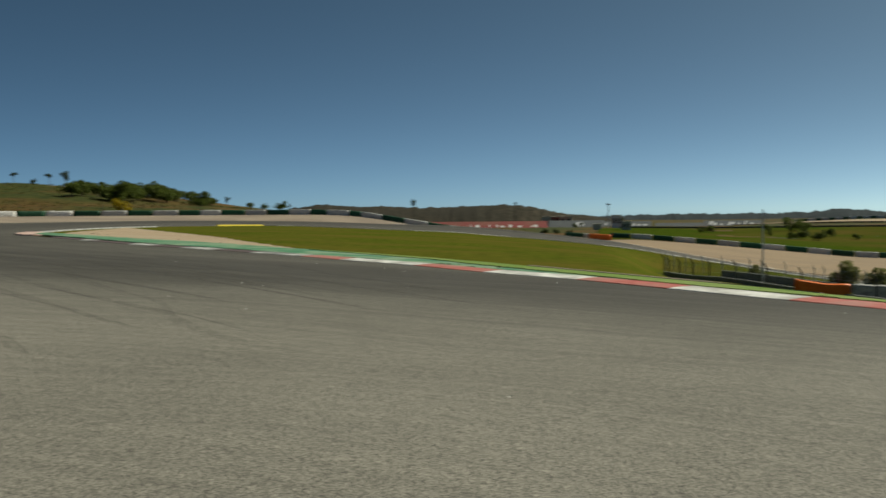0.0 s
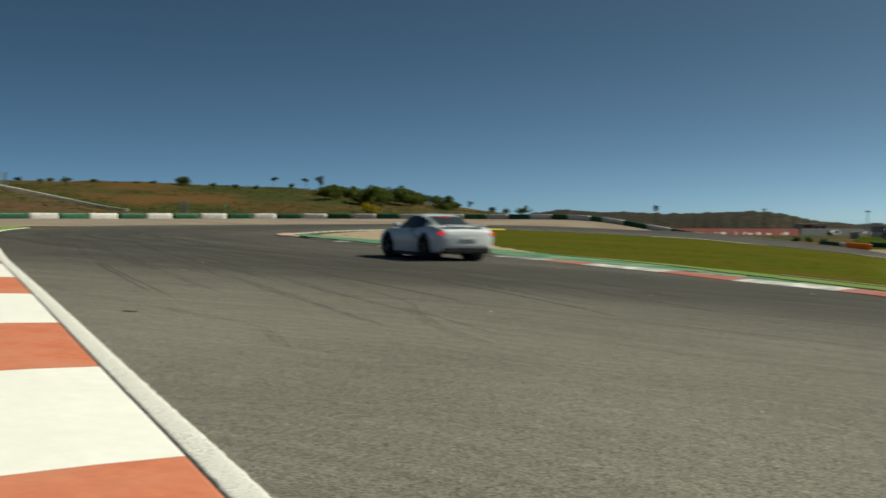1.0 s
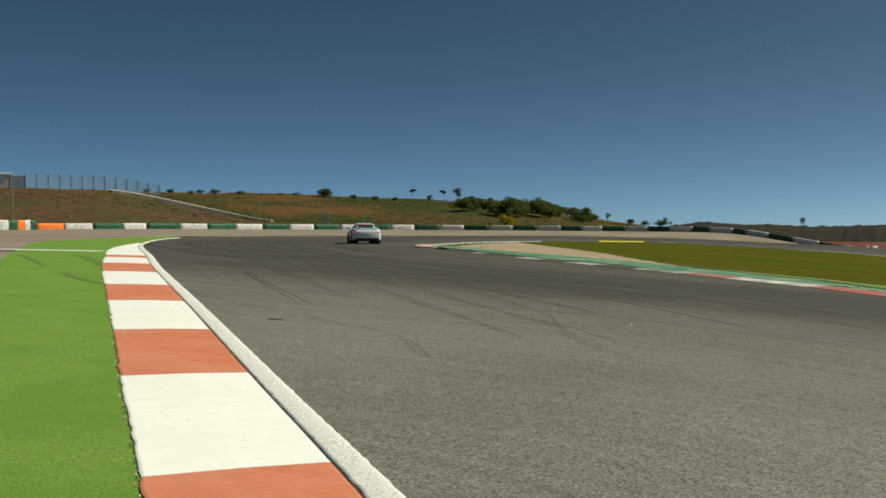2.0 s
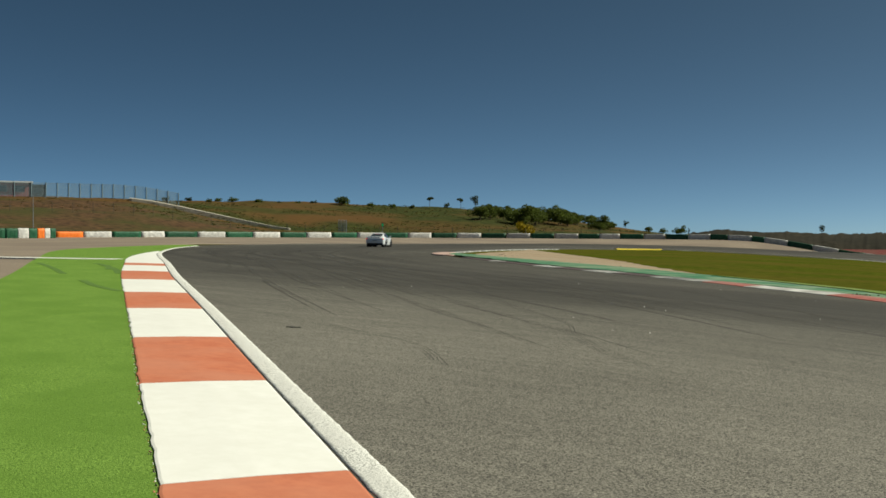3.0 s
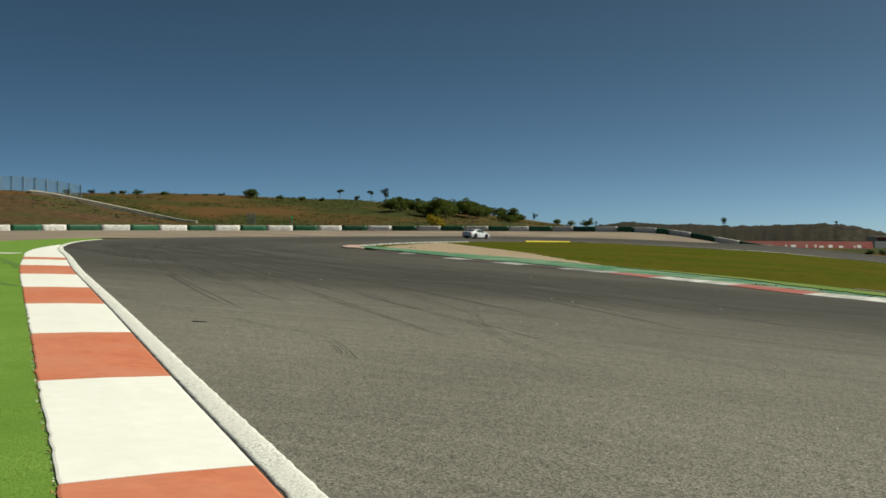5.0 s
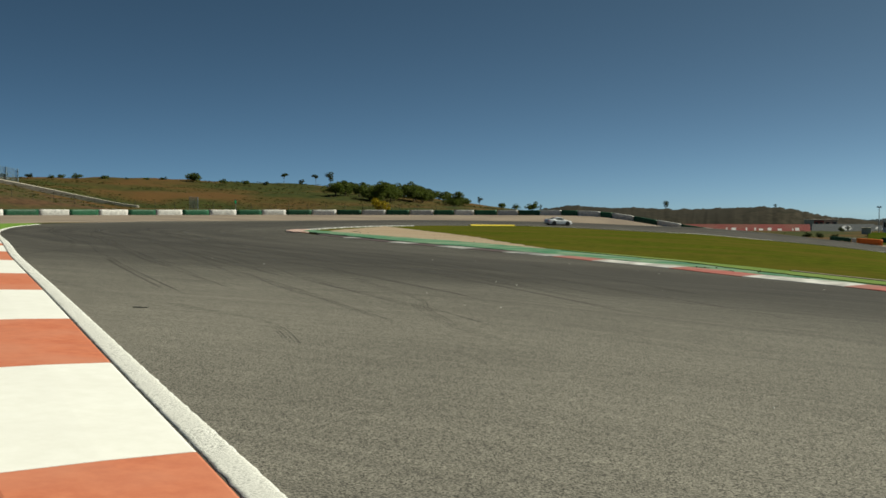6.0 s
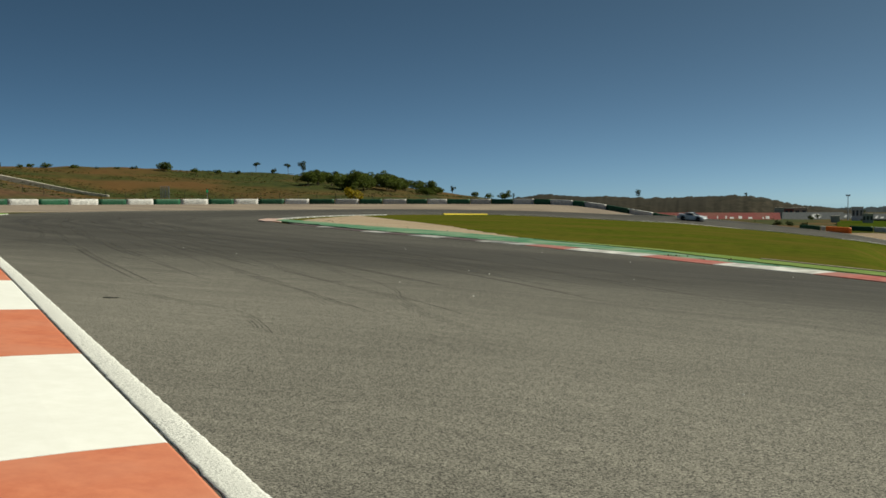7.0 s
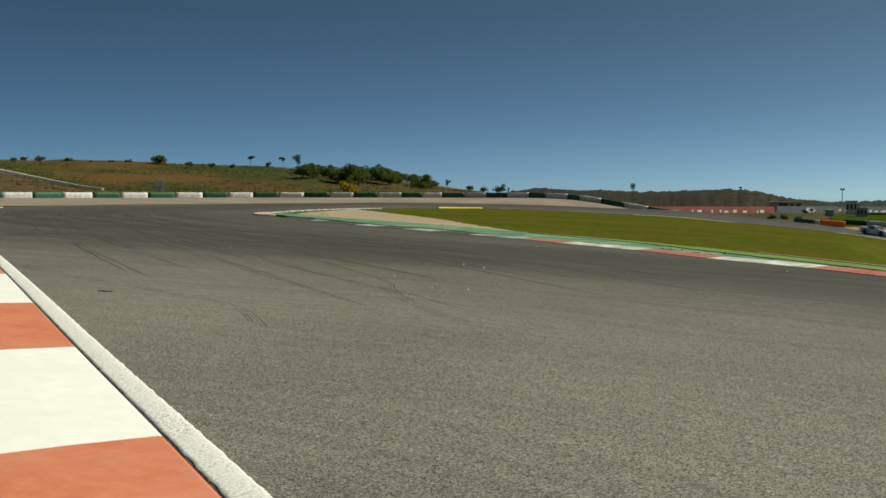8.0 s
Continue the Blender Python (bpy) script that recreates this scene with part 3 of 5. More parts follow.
turf_low = band + (back - band) * np.interp(np.arange(260), [100, 128, 150, 172], [0.04, 0.45, 0.7, 1.0])[:, None] + np.array([[0.12 * noise.noise((i * 0.45, 1, 2)), 0.12 * noise.noise((i * 0.45, 4, 2))] for i in range(260)])
structure(sheet("turf_band", band[100:], turf_low[100:], TURF_FADED, 0.05, across=5), "light green artificial grass behind the inside kerb", "artificial turf")
tlip = band[150:215]
structure(sheet("turf_lip", side(tlip, 0.16), side(tlip, 0.0), PALE, 0.065, across=1), "pale edge of the artificial grass", "edge")
sand_far = resample([(-21.8, 61.6), (-23.6, 72), (-25.4, 82), (-27.4, 91)], 40)
sand_edge = resample([(-27.4, 91), (-21.0, 77.6), (-13.0, 59.6), (-8.6, 47.0), (-6.7, 42.0), (-5.4, 38.6)], 140)
low_a = resample([(-21.0, 58.0), (-18.5, 54.2)], 40)
structure(sheet("apex_sand", np.vstack([sand_far, sand_edge[1:]]), np.vstack([low_a, resample([(-18.4, 53.2), (-15.0, 47.5), (-10.8, 42.0), (-8.6, 39.2), (-7.2, 38.0), (-5.2, 37.4)], 139)]), SAND, 0.02, across=8, ragged=0.25), "bare tan sand behind the apex", "sand")
grass_near = paired([(-22.0, 58.5), (-20.2, 56.5), (-16.1, 51.1), (-11.7, 45.7), (-7.8, 39.0), (-4.2, 33.9), (-0.4, 29.8), (1.3, 27.6), (3.3, 24.8), (4.9, 22.4), (6.5, 20.1), (7.6, 18.1), (12.9, 10.6), (26, -6.4)], 220)
grass_far = paired([(-22.9, 58.5), (-25.0, 67.5), (-28.7, 95), (-30.8, 117), (-31.4, 136), (-29, 149), (-24.5, 156.5), (-9, 161.4), (6, 159.5), (18.5, 150), (30.1, 134), (36.5, 104), (44, 88), (70, 68)], 220)
structure(sheet("infield", grass_far, grass_near, GRASS, -0.03, across=50), "mown green infield grass with yellowish patches", "grass")
back_line = resample([(-22.5, 56.5), (-24.7, 67.5), (-26.3, 80), (-28.4, 95), (-30.3, 114)], 90)
tip = resample([(-20.6, 53.0), (-22.0, 55.6), (-23.2, 60.0)], 30)
structure(sheet("apex_kerb", side(tip, 0.55), side(tip, -0.35), KERB_PINK, 0.06, across=2), "worn pinkish white kerb at the apex", "kerb")

far_line = side(road_in[236:392], -0.3)
structure(sheet("far_edge_line", side(far_line, 0.16), side(far_line, -0.16), LINE, 0.02, across=1), "white line along the far stretch of track", "line")
far_line = side(road_out[262:392], 0.3)
structure(sheet("far_edge_line", side(far_line, 0.16), side(far_line, -0.16), LINE, 0.02, across=1), "white line along the outside of the far track", "line")

# ---- marks on the road ----
def skid(points, width, thick=1.0, label="faint dark curved tyre mark on the asphalt"):
    """One tyre mark: thin broken streaks side by side along a curve."""
    p = resample(points, 90)
    t = np.gradient(p, axis=0)
    t /= np.hypot(*t.T)[:, None]
    nrm = np.stack([-t[:, 1], t[:, 0]], 1)
    rng = np.random.default_rng(int(abs(points[0][0]) * 100))
    verts, faces = [], []
    for k in range(4):
        off = width * 0.45 * (k / 1.5 - 1) + 0.01 * rng.normal()
        i = int(rng.integers(0, 25))
        while i < len(p) - 6:
            j = min(len(p) - 1, i + int(rng.integers(8, 45)))
            w = thick * (0.004 + 0.006 * rng.random())
            for m in range(i, j + 1):
                fade = w * min(1, (m - i + 0.3) / 4, (j - m + 0.3) / 4)
                for s in (-1, 1):
                    x, y = p[m] + nrm[m] * (off + s * fade)
                    verts.append((x, y, ground(x, y) + 0.0025))
            base = len(verts) - 2 * (j - i + 1)
            faces += [(base + 2 * m, base + 2 * m + 2, base + 2 * m + 3, base + 2 * m + 1) for m in range(j - i)]
            i = j + int(rng.integers(2, 16))
    return structure(mesh_object("tyre_mark", verts, faces, RUBBER_FAINT), label, "tyre mark")


# ---- tyre barriers ----
def barrier_block(owner, p, q, height, depth, material, seed):
    """A belt-wrapped stack of tyres from p to q, its face towards the track slightly bulged and uneven."""
    p, q = np.asarray(p), np.asarray(q)
    t = (q - p) / np.hypot(*(q - p))
    out = np.array((-t[1], t[0]))
    mid = (p + q) / 2
    if out @ mid < 0:
        out = -out
    prof = [(0.0, 0.0), (-0.03, 0.12), (-0.05, 0.45), (-0.05, 0.75), (0.0, 0.95), (0.08, 1.0), (0.85, 1.0), (0.95, 0.94), (1.0, 0.0)]
    steps, verts, faces = 8, [], []
    for i in range(steps + 1):
        u = 0.015 + 0.97 * i / steps
        c = p + (q - p) * u
        end = 0.04 if i in (0, steps) else 0.0
        for a, h in prof:
            bulge = 0.05 * noise.noise((seed * 5.3 + u * 5, h * 3, 0)) + end
            x, y = c + out * (a * depth + (bulge if a < 0.5 else -end))
            verts.append((x, y, ground(*(c)) - 0.06 + h * (height + 0.06) + (0.05 * noise.noise((seed * 3.1 + u * 4, 9, 0)) if h > 0.5 else 0)))
    k = len(prof)
    for i in range(steps):
        faces += [(i * k + j, i * k + j + 1, (i + 1) * k + j + 1, (i + 1) * k + j) for j in range(k - 1)]
    faces += [tuple(reversed(range(k))), tuple(range(steps * k, steps * k + k))]
    ob = mesh_object("barrier_block", verts, faces, material, None, True)
    ob.parent = owner
    return ob


def barrier(label, bearings, materials, curve_d, height, extra=0.0):
    owner = tagged(new("tyre_barrier"), label, "tyre barrier", "barriers round the track")
    for n, (a, b, m) in enumerate(zip(bearings, bearings[1:], materials)):
        pa, pb = (at(c, float(np.interp(c, BEARINGS, curve_d)) + extra) for c in (a, b))
        barrier_block(owner, pa, pb, height, 0.9, m, n + 50 * len(bearings))
    return owner


LONG_BLOCKS = [41.81, 40.48, 39.06, 37.59, 36.39, 34.71, 33.24, 31.81, 30.34, 28.95, 27.58, 26.20, 24.76, 23.43, 22.13, 20.74, 19.41, 18.05, 16.73, 15.44, 14.12, 13.00, 11.91, 10.65, 9.51, 8.33, 7.19, 6.29, 5.08, 4.45, 3.30, 2.07, 0.81, -0.46, -1.8]
barrier("long green and white belted tyre barrier behind the gravel", LONG_BLOCKS, [BELT_ORANGE] + [BELT_WHITE if k % 2 == 0 else BELT_GREEN for k in range(33)], BAR_D, 0.9)
barrier("tyre barrier with mixed green, white and orange belts", [48.5, 47.0, 45.6, 44.2, 43.63, 43.10, 42.70, 42.35, 42.08, 41.81], [BELT_GREEN, BELT_WHITE, BELT_GREEN, BELT_GREEN, BELT_WHITE, BELT_GREEN, BELT_ORANGE, BELT_WHITE, BELT_GREEN], BAR_D, 1.35, -3.0)
barrier("green and white belted tyre barrier beyond the gravel trap", [-9.09 - 1.13 * k for k in range(17)], [BELT_GREEN if k % 2 == 0 else BELT_WHITE for k in range(16)], BAR_D * 0 + 224, 1.1)
SHORT = barrier("short tyre barrier with green, white and orange blocks", [-6.66, -7.72, -7.94, -9.21], [BELT_GREEN, BELT_WHITE, BELT_ORANGE], BAR_D * 0 + 182, 0.95)
barrier("far green and white belted tyre barrier on the rise", [-18.6 - 0.33 * k for k in range(26)], [BELT_WHITE if k % 2 == 0 else BELT_GREEN for k in range(25)], BAR_D * 0 + 655, 1.5)
barrier("orange and white belted tyre barrier below the track", [-18.6, -21.4, -24.2, -27], [BELT_ORANGE, BELT_WHITE, BELT_GREEN], BAR_D * 0 + 82, 1.1)

# ---- plants ----
def leaf_material(name, dark, light, per=0.12):
    m = mixed(name, dark, light, 1.2, rough=0.7, sharp=(0.3, 0.7), spec=0.15)
    nt = m.node_tree
    geo = nt.nodes.new("ShaderNodeNewGeometry")
    hsv = nt.nodes.new("ShaderNodeHueSaturation")
    span = nt.nodes.new("ShaderNodeMapRange")
    span.inputs["To Min"].default_value, span.inputs["To Max"].default_value = 0.55, 1.45
    nt.links.new(geo.outputs["Random Per Island"], span.inputs["Value"])
    nt.links.new(span.outputs[0], hsv.inputs["Value"])
    bsdf = nt.nodes["Principled BSDF"]
    nt.links.new(bsdf.inputs["Base Color"].links[0].from_socket, hsv.inputs["Color"])
    nt.links.new(hsv.outputs["Color"], bsdf.inputs["Base Color"])
    thin, both = nt.nodes.new("ShaderNodeBsdfTranslucent"), nt.nodes.new("ShaderNodeMixShader")  # leaves let light through
    both.inputs[0].default_value = 0.35
    nt.links.new(hsv.outputs["Color"], thin.inputs["Color"])
    nt.links.new(bsdf.outputs[0], both.inputs[1])
    nt.links.new(thin.outputs[0], both.inputs[2])
    nt.links.new(both.outputs[0], nt.nodes["Material Output"].inputs["Surface"])
    return m


LEAF = leaf_material("leaf_green", (0.042, 0.066, 0.012), (0.135, 0.165, 0.028))
LEAF_OLIVE = leaf_material("leaf_olive", (0.12, 0.13, 0.04), (0.22, 0.23, 0.08))
LEAF_DARK = leaf_material("leaf_dark", (0.03, 0.045, 0.014), (0.07, 0.09, 0.026))
LEAF_YELLOW = leaf_material("leaf_yellow", (0.20, 0.16, 0.008), (0.40, 0.29, 0.015))
SCRUB = leaf_material("dry_scrub", (0.09, 0.07, 0.024), (0.15, 0.10, 0.036))
SCRUB_GREEN = leaf_material("green_scrub", (0.045, 0.06, 0.014), (0.10, 0.11, 0.025))
BARK = mixed("bark", (0.06, 0.045, 0.03), (0.13, 0.10, 0.07), 8, bump=0.01)


def leaves(clumps, count, size, rng):
    """Loose leaf triangles and quads through ellipsoid clumps (centre, radii)."""
    verts, faces = [], []
    vol = np.array([c[1][0] * c[1][1] * c[1][2] for c in clumps]) ** 0.67
    for ci, (c, r) in enumerate(clumps):
        for _ in range(max(12, int(count * vol[ci] / vol.sum()))):
            d = rng.normal(size=3)
            d /= np.linalg.norm(d)
            p = np.array(c) + d * np.array(r) * (0.55 + 0.5 * rng.random() ** 0.6)
            a, b = rng.normal(size=3), rng.normal(size=3)
            s = size * (0.6 + 0.8 * rng.random())
            a, b = a / np.linalg.norm(a) * s, b / np.linalg.norm(b) * s
            k = len(verts)
            verts += [p - a - b * 0.4, p + a - b * 0.4, p + a * 0.3 + b, p - a * 0.5 + b * 0.8]
            faces.append((k, k + 1, k + 2, k + 3))
    return verts, faces


def tree(name, label, category, clumps, trunk, leaf, count, size, seed, group):
    """Tapered trunk with limbs to each clump, and a crown of loose leaves. Base at the origin."""
    rng = np.random.default_rng(seed)
    root = tagged(new(name), label, category, group)
    bm = bmesh.new()
    h, r = trunk
    lean = Vector((rng.normal() * 0.12, rng.normal() * 0.12, h))
    rod(bm, (0, 0, -0.3), lean, r, r * 0.55, 7)
    for c, rad in clumps:
        start = lean * (0.55 + 0.4 * rng.random())
        rod(bm, start, Vector(c), r * 0.45, r * 0.12, 5)
    part("trunk", bm, BARK, root)
    v, f = leaves(clumps, count, size, rng)
    crown = mesh_object("crown", v, f, leaf)
    crown.parent = root
    return root


def clump_set(n, centre, spread, radius, rng, flat=0.7):
    return [((centre[0] + rng.normal() * spread[0], centre[1] + rng.normal() * spread[1], centre[2] + rng.normal() * spread[2]), (radius * (0.7 + 0.6 * rng.random()), radius * (0.7 + 0.6 * rng.random()), radius * flat * (0.7 + 0.5 * rng.random()))) for _ in range(n)]


rng0 = np.random.default_rng(5)
OAKS = [tree("oak_tree", "rounded dark green tree on the hillside", "tree", clump_set(13, (0, 0, 1.9), (0.95, 0.95, 0.6), 0.85, rng0, 0.85), (1.5, 0.15), LEAF, 3400, 0.105, 11 + k, "trees on the hill") for k in range(4)]
PINE = tree("umbrella_pine", "umbrella pine with bare trunk on the ridge", "tree", clump_set(7, (0, 0, 3.1), (0.55, 0.55, 0.2), 0.7, rng0, 0.55), (2.7, 0.09), LEAF_DARK, 800, 0.14, 21, "trees on the ridge")
TALL = tree("young_tree", "slim upright tree with sparse crown", "tree", clump_set(6, (0, 0, 3.2), (0.35, 0.35, 0.8), 0.6, rng0, 1.1), (2.6, 0.09), LEAF_DARK, 700, 0.13, 22, "trees on the ridge")
BUSHES = [tree("bush", "low dense green bush", "bush", clump_set(11, (0, 0, 0.8), (0.42, 0.42, 0.3), 0.5, rng0, 1.0), (0.6, 0.07), LEAF_DARK if k % 2 else LEAF, 1100, 0.09, 31 + k, "bushes") for k in range(3)]
HEDGE = tree("bush", "dense rounded olive-green bush behind the fence", "bush", clump_set(16, (0, 0, 0.78), (0.34, 0.34, 0.24), 0.46, rng0, 1.0), (0.6, 0.07), LEAF_OLIVE, 3200, 0.075, 51, "bushes")
BROOM = tree("broom_bush", "rounded yellow flowering bush at the foot of the hill", "bush", clump_set(9, (0, 0, 0.9), (0.9, 0.7, 0.35), 0.75, rng0), (0.7, 0.08), LEAF_YELLOW, 1200, 0.13, 41, "")
PLANTED = set()


def plant(kind, bearing, d, height, natural, wide=1.0, base=None):
    """A plant of the kind at a bearing and distance, scaled to its height; the first one moves the original itself."""
    x, y = at(bearing, d)
    s = height / natural
    m = pose(x, y, (ground(x, y) if base is None else base) - 0.1, 0, 0, (bearing * 977 + d * 31) % 360)
    if kind.name in PLANTED:
        ob = copy_thing(kind, m)
    else:
        PLANTED.add(kind.name)
        ob = kind
        ob.matrix_basis = m
    ob.scale = (s * wide, s * wide, s)
    return ob


def hill_plants():
    rng = np.random.default_rng(3)
    tops = ([11.9, 12.9, 14.4, 15.7, 17.0, 18.4, 19.4], [0.75, 1.15, 1.45, 1.72, 1.72, 1.73, 1.85])
    for k in range(44):
        b = 12.3 + 7.2 * rng.random()
        d = 268 + 66 * rng.random() ** 0.8
        x, y = at(b, d)
        room = 1.6 + d * math.tan(radians(float(np.interp(b, *tops)))) - ground(x, y)
        h = min(5.4, max(1.5, room * (0.78 + 0.42 * rng.random())))
        if b < 14 and d < 300:
            h *= 0.6
        plant(OAKS[k % 4], b, d, h, 3.9, 1.0 + 0.4 * rng.random())
    plant(BUSHES[0], 27.07, 318, 2.9, 1.6, 1.2)
    plant(PINE, 22.26, 330, 2.9, 3.5, 1.0)
    plant(PINE, 20.53, 332, 3.0, 3.5, 0.9)
    plant(TALL, 19.73, 331, 4.0, 4.3, 1.3)
    plant(BUSHES[1], 21.33, 328, 1.5, 1.6, 1.0)
    plant(BROOM, 17.04, 232, 3.3, 1.9, 0.64)
    plant(TALL, 11.64, 335, 2.6, 4.3, 1.2)
    plant(OAKS[1], 8.8, 330, 3.2, 3.9, 1.2)
    plant(BUSHES[2], 9.7, 330, 1.6, 1.6, 1.3)
    plant(BUSHES[0], 10.4, 330, 1.8, 1.6, 1.0)
    plant(TALL, 8.3, 300, 2.6, 4.3, 0.4)
    plant(OAKS[0], 43.5, 262, 4.2, 3.9, 1.2)
    for b in (24.3, 25.4, 30.4, 31.5, 32.9, 34.1, 35.2, 36.4, 28.6, 23.2, 29.4, 33.6):
        plant(BUSHES[int(b * 10) % 3], b, 312 + 8 * rng.random(), 0.8 + 0.7 * rng.random(), 1.6, 1.3)
    for b, d, h in ((-18.63, 392, 3.9), (-18.9, 330, 2.8), (-19.1, 372, 3.4), (-19.74, 322, 2.6), (-17.23, 388, 2.2), (-14.4, 372, 2.2), (-13.9, 360, 1.8), (-20.4, 352, 2.4), (-18.4, 330, 2.0), (-21.6, 340, 1.6), (-17.4, 350, 1.5)):
        plant(OAKS[int(-b * 10) % 4], b, d, h * 1.35, 3.9, 1.0 + 0.3 * rng.random())
    for b, d, h in ((-21.15, 98, 2.0), (-16.72, 104, 1.2), (-22.7, 92, 1.8), (-25, 90, 2)):
        plant(HEDGE, b, d, h, 1.6, 1.0)
    for b, d, h in ((-7.55, 440, 2.2), (-7.2, 455, 1.8), (-9.75, 470, 3.8), (-5.6, 330, 1.8), (-6.2, 330, 1.6), (-6.9, 320, 1.2)):
        plant(TALL if h > 2 else BUSHES[1], b, d, h, 4.3 if h > 2 else 1.6, 1.3)


hill_plants()
plant(TALL, 1.6, 985, 8.0, 4.3, 1.6, 5.2)
plant(TALL, -4.0, 985, 4.0, 4.3, 1.4, 6.2)


def scrub(name, label, leaf, spots, size, seed):
    """Loose tufts of dry growth over the land, as one mesh."""
    rng = np.random.default_rng(seed)
    verts, faces = [], []
    for b, d in spots:
        x, y = at(b, d)
        z = ground(x, y)
        s = size * (0.5 + rng.random())
        for _ in range(7):
            p = np.array((x + rng.normal() * s * 0.8, y + rng.normal() * s * 0.8, z - 0.1))
            a = rng.normal(size=2)
            a = a / np.hypot(*a) * s * 0.6
            h = s * (0.25 + 0.4 * rng.random())
            k = len(verts)
            verts += [p + (a[0], a[1], 0), p - (a[0], a[1], 0), p + (rng.normal() * s * 0.3 - a[0] * 0.5, -a[1] * 0.5, h * 0.8), p + (a[0] * 0.4, a[1] * 0.4, h)]
            faces.append((k, k + 1, k + 2, k + 3))
    return tagged(mesh_object(name, verts, faces, leaf), label, "scrub", kind="stuff")


rng1 = np.random.default_rng(8)
hill_spots = lambda n, lo, hi, near, far: [(lo + (hi - lo) * rng1.random(), near + (far - near) * rng1.random()) for _ in range(n)]
scrub("dry_scrub", "tufts of dry brown grass over the hillside", SCRUB, hill_spots(3000, 9, 46, 206, 335), 0.2, 1)
scrub("green_scrub", "low green scrub scattered over the hillside", SCRUB_GREEN, hill_spots(2600, 9, 38, 203, 335), 0.22, 2)
scrub("field_scrub", "low scrub scattered over the far field", SCRUB_GREEN, hill_spots(160, -28, 3, 235, 480), 0.4, 3)

# ---- earth bank: path, fence, hut ----
GALV = mixed("galvanised_steel", (0.25, 0.27, 0.29), (0.40, 0.42, 0.44), 6, rough=0.45, metal=0.7)
FENCE_PAINT = mixed("fence_blue_grey", (0.13, 0.19, 0.22), (0.20, 0.27, 0.31), 5, rough=0.6)
DARK_STEEL = mixed("dark_steel", (0.03, 0.035, 0.035), (0.07, 0.075, 0.075), 5, rough=0.6)
CONCRETE = mixed("concrete", (0.34, 0.31, 0.26), (0.48, 0.44, 0.37), 2, rough=0.9, big=(0.3, 0.26, 0.2), big_scale=0.2)
path_mid = np.array([at(b, 234) for b in np.linspace(38.2, 29.8, 60)])
structure(sheet("bank_path", side(path_mid, 1.1), side(path_mid, -1.1), CONCRETE, 0.35, across=3, skirt=1.5), "pale concrete channel running down the bank", "path")


def mesh_fence(label, posts, height, material, post_r, wire_gap, crank=0.0, wire=0.012):
    """A wire fence: posts, and per bay a panel of crossing wires."""
    owner = tagged(new("wire_fence"), label, "fence")
    for (x, y) in posts:
        z = ground(x, y)
        bm = rod(bmesh.new(), (x, y, z - 0.3), (x, y, z + height), post_r, post_r, 6)
        if crank:
            rod(bm, (x, y, z + height - 0.03), (x - crank * 0.8, y - crank * 0.5, z + height + crank * 0.9), post_r * 0.8, post_r * 0.7, 6)
        part("post", bm, material, owner)
    for (x0, y0), (x1, y1) in zip(posts, posts[1:]):
        bm = bmesh.new()
        z0, z1 = ground(x0, y0), ground(x1, y1)
        length = math.hypot(x1 - x0, y1 - y0)
        for h in np.arange(0.1, height, wire_gap * 1.6):
            rod(bm, (x0, y0, z0 + h), (x1, y1, z1 + h), wire, wire, 3)
        for u in np.arange(0.06, 1, wire_gap / max(length, 0.1)):
            x, y, z = x0 + (x1 - x0) * u, y0 + (y1 - y0) * u, z0 + (z1 - z0) * u
            rod(bm, (x, y, z + 0.05), (x, y, z + height), wire, wire, 3)
        part("wire_panel", bm, material, owner)
    return owner


mesh_fence("tall grey-blue wire fence along the top of the bank", [at(b, 238 + 0.2 * (44 - b)) for b in np.concatenate([[44.6, 43.8, 43.0], np.arange(42.3, 35.6, -0.55)])], 3.1, FENCE_PAINT, 0.12, 0.16, 0.0, 0.028)
mesh_fence("slender wire fence in front of the earth bank", [at(b, 202) for b in np.arange(46, 12, -1.0)], 1.9, DARK_STEEL, 0.03, 0.9, 0.0, 0.006)
right_posts = [at(b, float(np.interp(b, [-26, -20, -15.5, -12], [74, 86, 99, 109]))) for b in (-12.0, -12.25, -12.8, -13.5, -14.35, -15.7, -17.3, -19.0, -20.8, -22.6, -24.6)]
mesh_fence("dark debris fence with cranked posts below the track", right_posts, 1.6, DARK_STEEL, 0.07, 0.3, 0.45, 0.012)
back_posts = [at(b, float(np.interp(b, [-26, -20, -15.5, -12], [82, 95, 108, 116]))) for b in (-12.1, -12.5, -13.1, -14.0, -15.0, -16.4, -17.0, -18.2, -19.6, -20.1, -21.7, -22.1, -23.6)]
mesh_fence("thin grey wire fence behind the debris fence", back_posts, 1.6, GALV, 0.045, 0.45, 0.3, 0.008)


GUARD = mixed("guard_grey", (0.14, 0.15, 0.15), (0.24, 0.245, 0.24), 3, rough=0.7)


def low_wall(label, points, height, material, thick=0.25):
    owner = tagged(new("low_wall"), label, "wall")
    for (x0, y0), (x1, y1) in zip(points, points[1:]):
        a = math.atan2(y1 - y0, x1 - x0)
        z0, z1 = ground(x0, y0), ground(x1, y1)
        length = math.hypot(x1 - x0, y1 - y0)
        bm = box(bmesh.new(), (0, -thick / 2, -0.3), (length - 0.02, thick / 2, height), 0.03)
        ob = part("wall_section", bm, material, owner)
        ob.matrix_basis = Matrix.Translation((x0, y0, z0)) @ Matrix.Rotation(a, 4, "Z") @ Matrix.Rotation(-math.atan2(z1 - z0, length), 4, "Y")
    return owner


